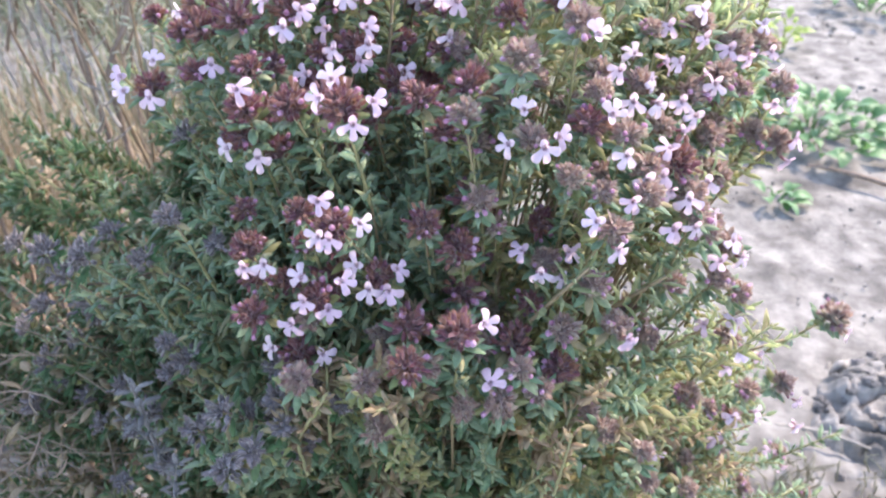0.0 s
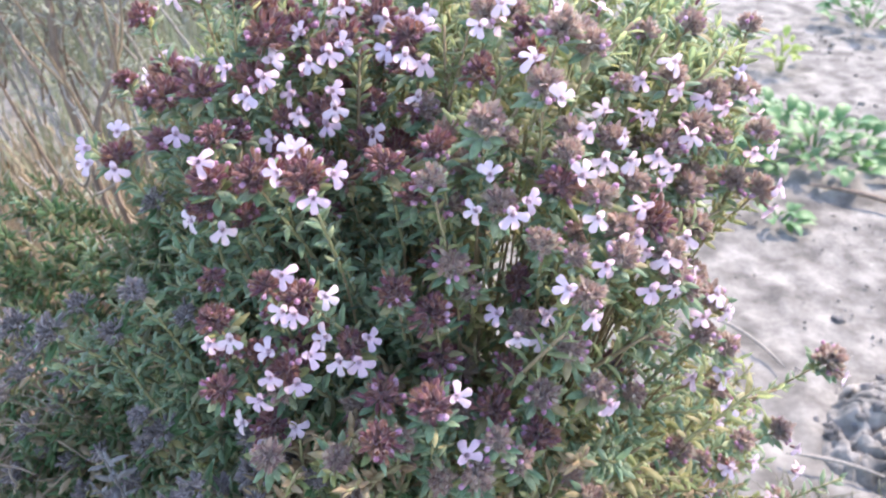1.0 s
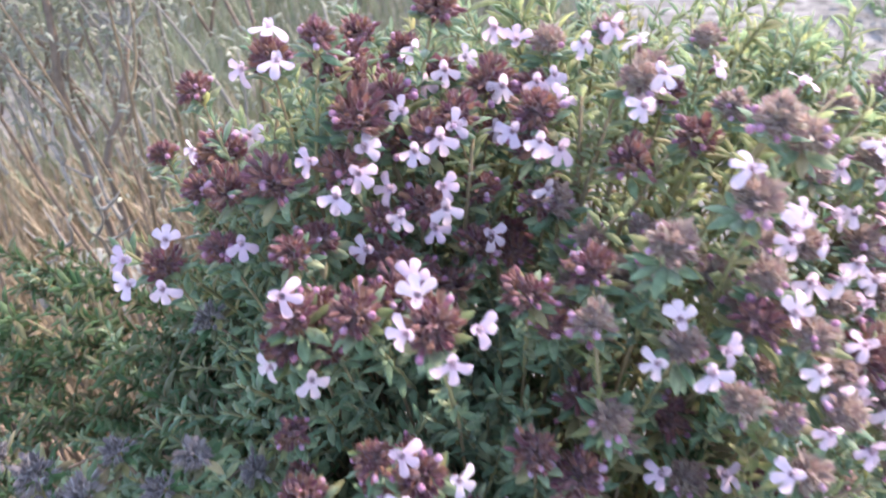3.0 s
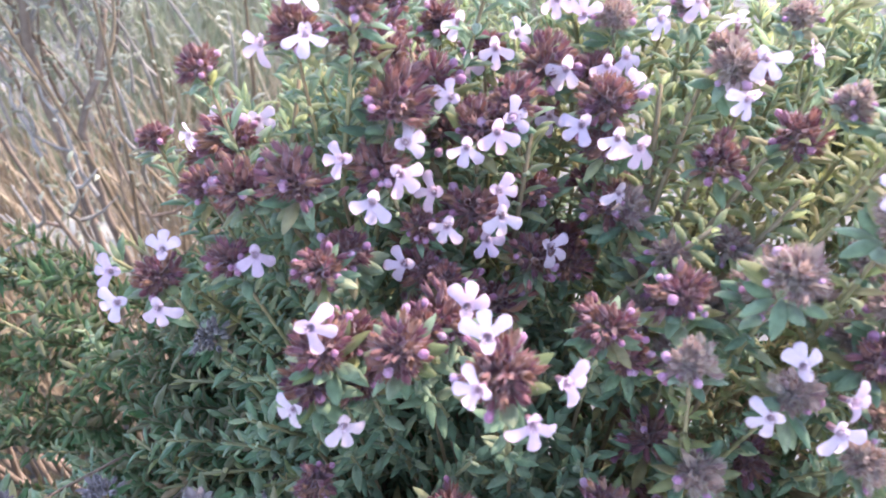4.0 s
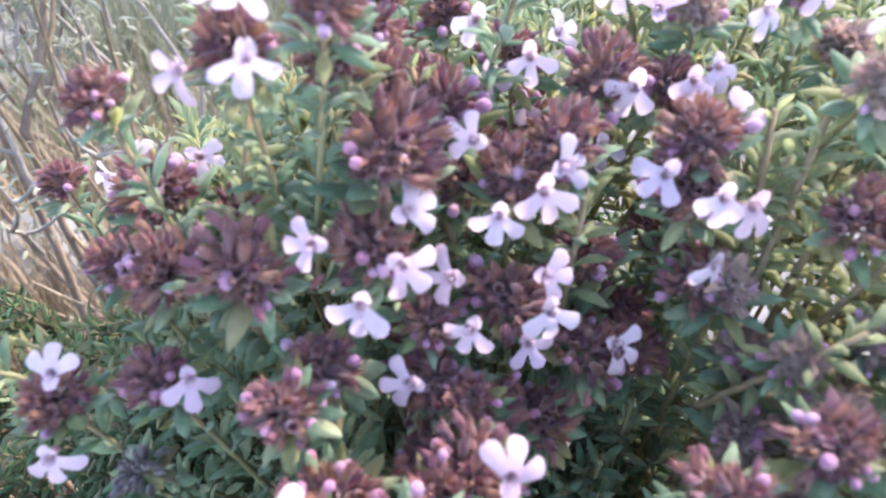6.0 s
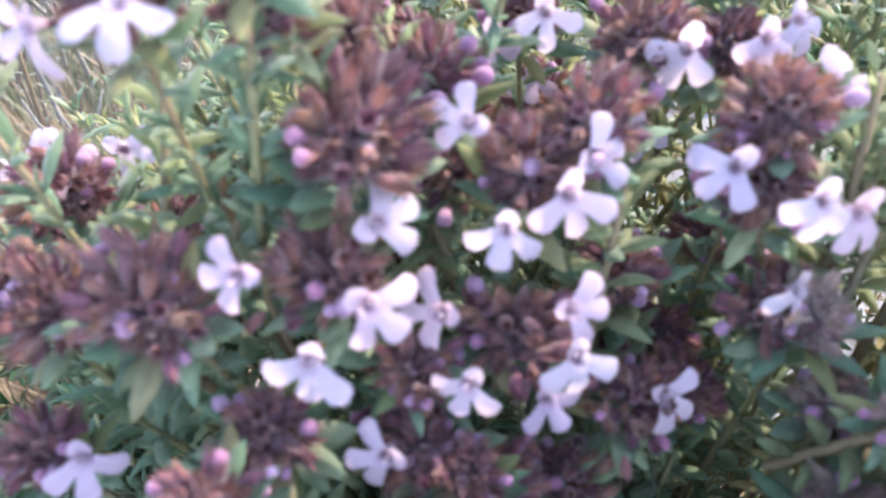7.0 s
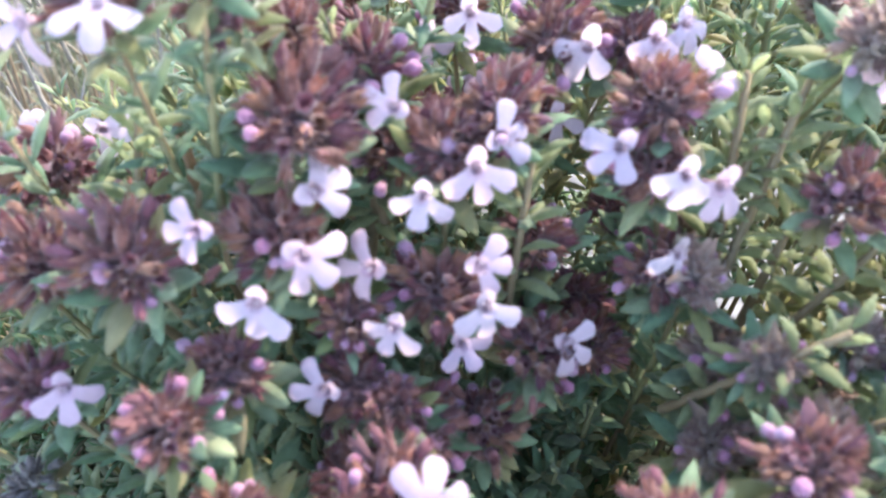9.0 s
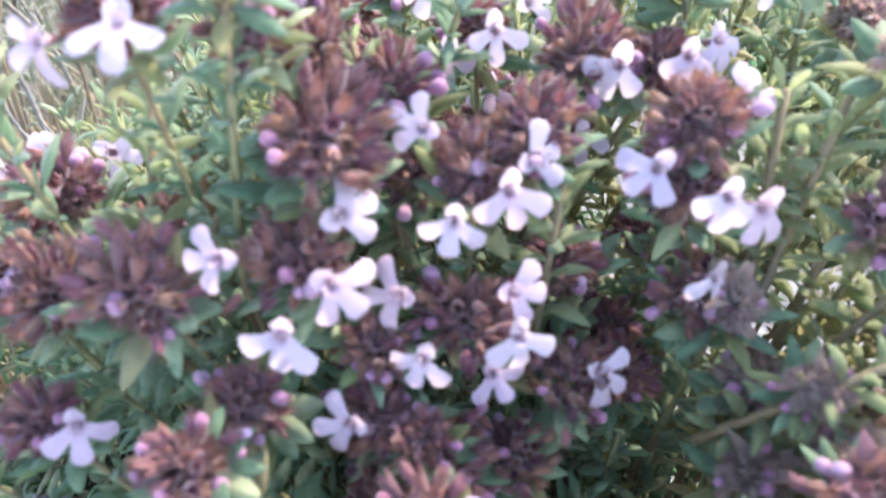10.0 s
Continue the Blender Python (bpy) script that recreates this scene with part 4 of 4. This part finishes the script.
def build_branches():
    """Woody stems and bleached forked twigs of a dead bush in front of the dry stalks."""
    base = Vector((-0.19, 0.41, 0))
    dead = thing("dead_bush", "bare dead bush with brown stems and bleached forked twigs", "dead plant", base)
    r = random.Random(77)
    stems = (((-0.205, 0.40, 0), (-0.204, 0.425, 0.36), (-0.211, 0.45, 0.46), 0.0028), ((-0.18, 0.39, 0), (-0.184, 0.405, 0.325), (-0.168, 0.432, 0.378), 0.0027))
    for a, b, c, thick in stems:
        path = [Vector(p) + Vector((r.gauss(0, 0.0012), 0, 0)) for p in arc(a, b, (0.006, 0, 0), 8) + arc(b, c, (0.003, 0, 0), 6)[1:]]
        verts, faces = tube(path, [thick * (1 - 0.045 * k) * r.uniform(0.85, 1.15) for k in range(len(path))], 8)
        piece("stem", mesh_of("stem", [w - base for w in verts], faces, [WOOD]), dead)
    twigs = (((-0.200, 0.396, 0.318), (-0.208, 0.405, 0.332), (-0.224, 0.419, 0.353)), ((-0.180, 0.39, 0.30), (-0.195, 0.407, 0.334), (-0.213, 0.424, 0.362)),
             ((-0.172, 0.43, 0.372), (-0.187, 0.443, 0.388), (-0.20, 0.452, 0.402)), ((-0.170, 0.432, 0.372), (-0.172, 0.445, 0.390), (-0.174, 0.455, 0.41)),
             ((-0.170, 0.432, 0.372), (-0.165, 0.446, 0.393), (-0.166, 0.452, 0.415)), ((-0.169, 0.432, 0.374), (-0.160, 0.444, 0.388), (-0.152, 0.45, 0.405)),
             ((-0.205, 0.43, 0.365), (-0.191, 0.436, 0.378), (-0.186, 0.44, 0.395)), ((-0.186, 0.385, 0.28), (-0.172, 0.35, 0.318), (-0.160, 0.335, 0.345)),
             ((-0.16, 0.40, 0.30), (-0.150, 0.385, 0.325), (-0.128, 0.37, 0.335)), ((-0.22, 0.36, 0.27), (-0.205, 0.35, 0.30), (-0.185, 0.345, 0.315)))
    for a, b, c in twigs:
        path = [p + Vector((r.gauss(0, 0.0008), 0, r.gauss(0, 0.0008))) for p in arc(a, b, (0, 0, 0.002), 5) + arc(b, c, (0.002, 0, 0), 5)[1:]]
        store = ([], [])
        verts, faces = tube(path, [0.0011, 0.001, 0.00095, 0.0009, 0.0008, 0.0007, 0.0006, 0.0005, 0.0003], 6)
        join(store, verts, faces, Matrix())
        for k in range(4):
            q = path[r.randrange(2, 9)]
            end = q + Vector((r.gauss(0, 0.012), r.gauss(0, 0.006), r.uniform(0.004, 0.022)))
            verts, faces = tube(arc(q, end, (r.gauss(0, 0.002), 0, -0.003), 4), [0.0009, 0.0008, 0.0006, 0.0003], 5)
            join(store, verts, faces, Matrix())
        twig = piece("twig", mesh_of("twig", [w - base for w in store[0]], store[1], [TWIG]), dead)
        leaves = ([], [])
        for k in range(10):
            q = path[r.randrange(3, 9)] + Vector((r.gauss(0, 0.005), r.gauss(0, 0.004), r.gauss(0, 0.005)))
            verts, faces = leaf_shape(r.uniform(0.004, 0.008), 0.0018, 0.2)
            join(leaves, verts, faces, pose(*(q - base), r.uniform(-20, 70), r.uniform(-40, 40), r.uniform(0, 360)))
        piece("foliage", mesh_of("foliage", *leaves, [GREY_LEAF]), twig, None, "small withered grey-green leaves")
    for i in range(84):
        mid = Vector((-0.215 + r.gauss(0, 0.055), 0.455 + r.gauss(0, 0.03), 0.40 + r.gauss(0, 0.036)))
        path = arc(mid - Vector((r.gauss(0, 0.012), r.gauss(0, 0.01), 0.045)), mid + Vector((r.gauss(0, 0.014), r.gauss(0, 0.01), 0.03)), (r.gauss(0, 0.004), 0, 0), 7)
        verts, faces = tube(path, [0.0011, 0.001, 0.0009, 0.0008, 0.0007, 0.0005, 0.0003], 5)
        twig = piece("twig", mesh_of("twig", [w - base for w in verts], faces, [TWIG if i % 2 else WOOD]), dead)
        leaves = ([], [])
        for k in range(34):
            q = path[r.randrange(2, 7)] + Vector((r.gauss(0, 0.005), r.gauss(0, 0.005), r.gauss(0, 0.005)))
            verts, faces = leaf_shape(r.uniform(0.004, 0.009), 0.0018, 0.2)
            join(leaves, verts, faces, pose(*(q - base), r.uniform(0, 75), r.uniform(-40, 40), r.uniform(0, 360)))
        piece("foliage", mesh_of("foliage", *leaves, [GREY_LEAF]), twig, None, "small withered grey-green leaves")


build_branches()


def build_litter():
    """Dead straw and brown leaf bits caught in the low edge of the green shrub."""
    base = Vector((-0.142, 0.188, 0.286))
    litter = thing("straw_litter", "tangled dead brown straw in the low edge of the shrub", "straw", base)
    r = random.Random(88)
    for i in range(280):
        p = Vector((r.uniform(-0.06, 0.024), r.gauss(0, 0.012), r.gauss(-0.010, 0.022)))
        way = Vector((r.gauss(0, 0.009), r.gauss(0, 0.006), r.gauss(0, 0.0055))) * r.uniform(0.5, 1.2)
        thick = r.uniform(0.00018, 0.00042)
        verts, faces = tube(arc(p - way, p + way, (r.gauss(0, 0.0012), r.gauss(0, 0.001), r.gauss(0, 0.0015)), 5), [thick * k for k in (0.6, 1, 1, 0.95, 0.5)], 5)
        piece("straw", mesh_of("straw", verts, faces, [WOOD if i % 4 == 0 else LITTER]), litter)
    for i in range(90):
        p = Vector((r.uniform(-0.06, 0.04), r.gauss(0, 0.014), r.gauss(-0.006, 0.022)))
        verts, faces = leaf_shape(r.uniform(0.005, 0.010), r.uniform(0.002, 0.004), r.uniform(0, 0.4), 0.6)
        piece("dead_leaf", mesh_of("dead_leaf", verts, faces, [BROWN_LEAF]), litter, pose(*p, r.uniform(-40, 60), r.uniform(-40, 40), r.uniform(0, 360)))


build_litter()

# ---- grass behind ----
def build_grass():
    r = random.Random(33)
    store, slots = ([], []), []
    for i in range(64000):
        d, a = 2.6 * math.sqrt(r.random()), r.uniform(0.9, 3.2)
        x, y = -0.2 + d * math.cos(a), 0.44 + d * math.sin(a)
        edge = max(0.0, d - 1.3) * 0.5 + max(0.0, x + 0.02) * 3.5
        if y < 0.42 + 0.12 * max(0, -x - 0.5) * (1 + noise.noise((x * 4, 0, 3))) or noise.noise((x * 2.2, y * 2.2, 5)) + 0.6 * noise.noise((x * 6, y * 6, 9)) + 0.6 - edge < r.uniform(-0.1, 0.5):
            continue
        h, w = r.uniform(0.03, 0.11) * (1.6 if x < -0.15 and y < 1.2 else 1), r.uniform(0.002, 0.004)
        a = r.uniform(0, 6.28)
        lean = Vector((math.cos(a), math.sin(a), 0)) * h * r.uniform(0.2, 0.7)
        side = Vector((-math.sin(a), math.cos(a), 0)) * w / 2
        p = Vector((x, y, -0.004))
        mid, tip = p + lean * 0.35 + Vector((0, 0, h * 0.6)), p + lean + Vector((0, 0, h))
        n = len(store[0])
        store[0].extend((p - side, p + side, mid + side * 0.8, mid - side * 0.8, tip))
        store[1].extend(((n, n + 1, n + 2, n + 3), (n + 3, n + 2, n + 4)))
        slots.extend([1 if y + r.gauss(0, 0.1) < 0.86 and x < -0.12 else 0] * 2)
    ob = new("grass", mesh_of("grass", *store, [GRASS, STRAW], slots))
    tagged(ob, "pale green and straw-coloured grass on the soil", "grass", kind="stuff")


build_grass()


# ---- weeds, twigs and clods on the open soil ----
def broad_leaf(size, wide):
    verts = []
    for s, w in ((0, 0.1), (0.15, 0.45), (0.35, 0.95), (0.6, 1.0), (0.82, 0.68), (0.95, 0.3), (1, 0.05)):
        for a in (-1, -0.5, 0, 0.5, 1):
            verts.append((a * wide / 2 * w, size * s, size * (0.22 * math.sin(s * 2.6) - 0.25 * s * s) + 0.10 * wide * abs(a) * w))
    return verts, grid_faces(7, 5)


def weed(at, spread, count, size, material, label, seed, height=0.05):
    r = random.Random(seed)
    w = thing("weed", label, "weed", at, "weeds on the soil")
    meshes = [mesh_of("leaf", *broad_leaf(size * k, size * k * 0.55), [material]) for k in (0.7, 0.9, 1.1, 1.3)]
    for i in range(count):
        a, d = r.uniform(0, 6.28), spread * math.sqrt(r.random())
        p = Vector((d * math.cos(a), d * math.sin(a), height * (1 - 0.6 * (d / spread) ** 2) * r.uniform(0.3, 1)))
        if i % 5 == 0:
            verts, faces = tube(arc((p.x * 0.2, p.y * 0.2, -0.004), p, (0, 0, 0.01), 5), [0.0016, 0.0014, 0.0012, 0.001, 0.0008], 5)
            piece("stem", mesh_of("stem", verts, faces, [material]), w)
        piece("leaf", meshes[r.randrange(4)], w, Matrix.Translation(p) @ pose(0, 0, 0, r.uniform(-5, 50), r.uniform(-20, 20), math.degrees(a) - 90 + r.uniform(-60, 60)))


weed((0.50, 0.95, 0), 0.095, 110, 0.026, WEED, "leafy green weed spreading over the pale soil", 41)
weed((0.43, 1.03, 0), 0.06, 50, 0.022, WEED, "leafy green weed spreading over the pale soil", 42)
weed((0.375, 0.93, 0), 0.06, 64, 0.023, WEED, "leafy green weed spreading over the pale soil", 46)
weed((0.34, 1.06, 0), 0.05, 40, 0.022, WEED, "leafy green weed spreading over the pale soil", 47)
weed((0.395, 0.785, 0), 0.022, 14, 0.020, WEED, "small green seedling on bare soil", 43, 0.02)
weed((0.565, 1.25, 0), 0.03, 24, 0.020, YELLOW, "small yellow-green weed with young leaves", 44, 0.06)
weed((0.80, 1.45, 0), 0.08, 40, 0.03, WEED, "green weed at the far side of the bare soil", 45, 0.06)


def ground_twig(a, b, bend, thick, material, label):
    pts = arc((*a, 0.012), (*b, 0.010), bend, 9)
    verts, faces = tube(pts, [thick * k for k in (0.5, 0.8, 1.0, 1.1, 1.0, 1.05, 0.9, 0.75, 0.4)], 7)
    ob = new("twig", mesh_of("twig", verts, faces, [material]))
    tagged(ob, label, "twig", "twigs on the soil")


ground_twig((0.455, 0.85), (0.60, 0.70), (0.01, 0.015, 0.004), 0.003, WOOD, "thin brown twig lying on the pale soil")
ground_twig((0.262, 0.60), (0.306, 0.53), (0.003, 0.004, 0.003), 0.0016, TWIG, "bleached pale twig on the soil under the bush")
ground_twig((0.270, 0.43), (0.345, 0.40), (0.0, 0.002, 0.004), 0.0015, TWIG, "bleached pale twig beside soil clods")


def clod_mesh(seed):
    bm = bmesh.new()
    bmesh.ops.create_icosphere(bm, subdivisions=3, radius=1)
    for v in bm.verts:
        k = 1 + 0.6 * noise.noise(v.co * 1.4 + Vector((seed, 0, 0))) + 0.35 * noise.noise(v.co * 3.5 + Vector((0, seed, 0)))
        v.co = Vector((v.co.x * k, v.co.y * k, v.co.z * k * 0.7))
    me = bpy.data.meshes.new("clod")
    bm.to_mesh(me)
    bm.free()
    me.materials.append(CLOD)
    me.polygons.foreach_set("use_smooth", [True] * len(me.polygons))
    return me


STONE = surface("pale_stone", [(0.15, 0.152, 0.13), (0.20, 0.20, 0.172), (0.25, 0.248, 0.215)], 0.9, 0.0, 60, "noise", 0.3, 0.6, stops=[0.3, 0.5, 0.7])


def build_stone():
    bm = bmesh.new()
    bmesh.ops.create_icosphere(bm, subdivisions=4, radius=1)
    for v in bm.verts:
        k = 1 + 0.22 * noise.noise(v.co * 1.1 + Vector((4, 0, 0))) + 0.06 * noise.noise(v.co * 4) + 0.02 * noise.noise(v.co * 11)
        v.co = Vector((v.co.x * k * 0.075, v.co.y * k * 0.06, v.co.z * k * 0.065))
    me = bpy.data.meshes.new("stone")
    bm.to_mesh(me)
    bm.free()
    me.materials.append(STONE)
    me.polygons.foreach_set("use_smooth", [True] * len(me.polygons))
    ob = new("stone", me)
    ob.matrix_basis = pose(-0.365, 0.675, 0.008, 0, 0, 25)
    tagged(ob, "pale weathered stone among grass behind dry stalks", "stone")


build_stone()

CLODS = [clod_mesh(3.7 * i) for i in range(5)]


def mound_height(x, y):
    """A low heap of broken soil, lumpy at three sizes, that runs out into the ground."""
    u, v = (x - 0.43) / 0.135, (y - 0.44) / 0.105
    rise = max(0.0, 1.0 - (u * u + v * v) * (1 + 0.4 * noise.noise((x * 22, y * 22, 2))))
    warp = 0.5 * noise.noise((x * 30, y * 30, 12))
    crack = max(0.0, 1 - abs(noise.noise((x * 24 + warp, y * 24, 4))) / 0.13)
    fine = max(0.0, 1 - abs(noise.noise((x * 55, y * 55 + warp, 6))) / 0.16)
    plates = 0.013 - 0.012 * crack - 0.006 * fine + 0.007 * noise.noise((x * 18, y * 18, 3)) + 0.003 * noise.noise((x * 110, y * 110, 8)) + 0.0012 * noise.noise((x * 260, y * 260, 9))
    return -0.007 + min(1.0, rise * 1.8) * (0.008 + plates) + 0.010 * rise


def build_clods():
    r = random.Random(61)
    for i in range(105):
        if i < 80:
            x, y, s = r.gauss(0.38, 0.05), r.gauss(0.45, 0.045), r.uniform(0.0015, 0.006)
        else:
            x, y, s = r.uniform(0.2, 1.0), r.uniform(0.6, 1.6), r.uniform(0.0015, 0.004)
        ob = new("clod", CLODS[r.randrange(5)])
        ob.matrix_basis = pose(x, y, max(0.0, mound_height(x, y)) - s * 0.1, 0, 0, r.uniform(0, 360)) @ Matrix.Scale(s, 4)
        tagged(ob, "grey crumbly clod of dry soil", "soil clod", "clods on the soil")


build_clods()


def build_mound():
    """The heap as one rough skin that sinks into the ground at its rim."""
    n, verts = 190, []
    for j in range(n):
        for i in range(n):
            x, y = 0.42 + 0.16 * (2 * i / (n - 1) - 1), 0.45 + 0.14 * (2 * j / (n - 1) - 1)
            verts.append((x, y, mound_height(x, y)))
    ob = new("soil_mound", mesh_of("soil_mound", verts, grid_faces(n, n), [MOUND]))
    tagged(ob, "low heap of broken grey crumbly soil", "soil heap")


build_mound()


def build_pebbles():
    """Crumbs of soil strewn over the bare ground, too many to count."""
    r, store = random.Random(62), ([], [])
    bm = bmesh.new()
    bmesh.ops.create_icosphere(bm, subdivisions=1, radius=1)
    balls = []
    for k in range(5):
        balls.append([v.co * (1 + 0.5 * noise.noise(v.co * 1.3 + Vector((k * 5, 0, 0)))) for v in bm.verts])
    faces = [tuple(v.index for v in f.verts) for f in bm.faces]
    bm.free()
    for i in range(1500):
        x, y = r.uniform(0.16, 0.95), r.uniform(0.34, 1.5)
        if noise.noise((x * 7, y * 7, 4)) < r.uniform(-0.4, 0.25):
            continue
        size = 0.0011 * math.exp(abs(r.gauss(0, 0.55)))
        join(store, balls[r.randrange(5)], faces, pose(x, y, 0.0012 + size * 0.2, 0, 0, r.uniform(0, 360)) @ Matrix.Diagonal((size * r.uniform(0.8, 1.5), size, size * 0.7, 1)))
    ob = new("soil_crumbs", mesh_of("soil_crumbs", *store, [SOIL]))
    tagged(ob, "pale grey crumbs of dry soil strewn on the ground", "soil crumbs", kind="stuff")


build_pebbles()


def grass_tuft(at, count, spread, seed):
    """A low tuft of thin pale grass blades on the bare soil."""
    r = random.Random(seed)
    tuft = thing("grass_tuft", "low tuft of thin pale green grass on soil", "grass", at, "grass tufts on the soil")
    for i in range(count):
        a, d, h = r.uniform(0, 6.28), spread * math.sqrt(r.random()), r.uniform(0.012, 0.03)
        foot = Vector((d * math.cos(a), d * math.sin(a), -0.003))
        tip = foot + Vector((r.gauss(0, 0.010), r.gauss(0, 0.010), h))
        verts, faces = tube(arc(foot, tip, (r.gauss(0, 0.002), r.gauss(0, 0.002), 0.002), 5), [0.0006, 0.00065, 0.0006, 0.00045, 0.00015], 4)
        piece("blade", mesh_of("blade", verts, faces, [GRASS]), tuft)


grass_tuft((0.265, 0.372, 0), 60, 0.032, 71)
grass_tuft((0.33, 0.365, 0), 50, 0.035, 72)
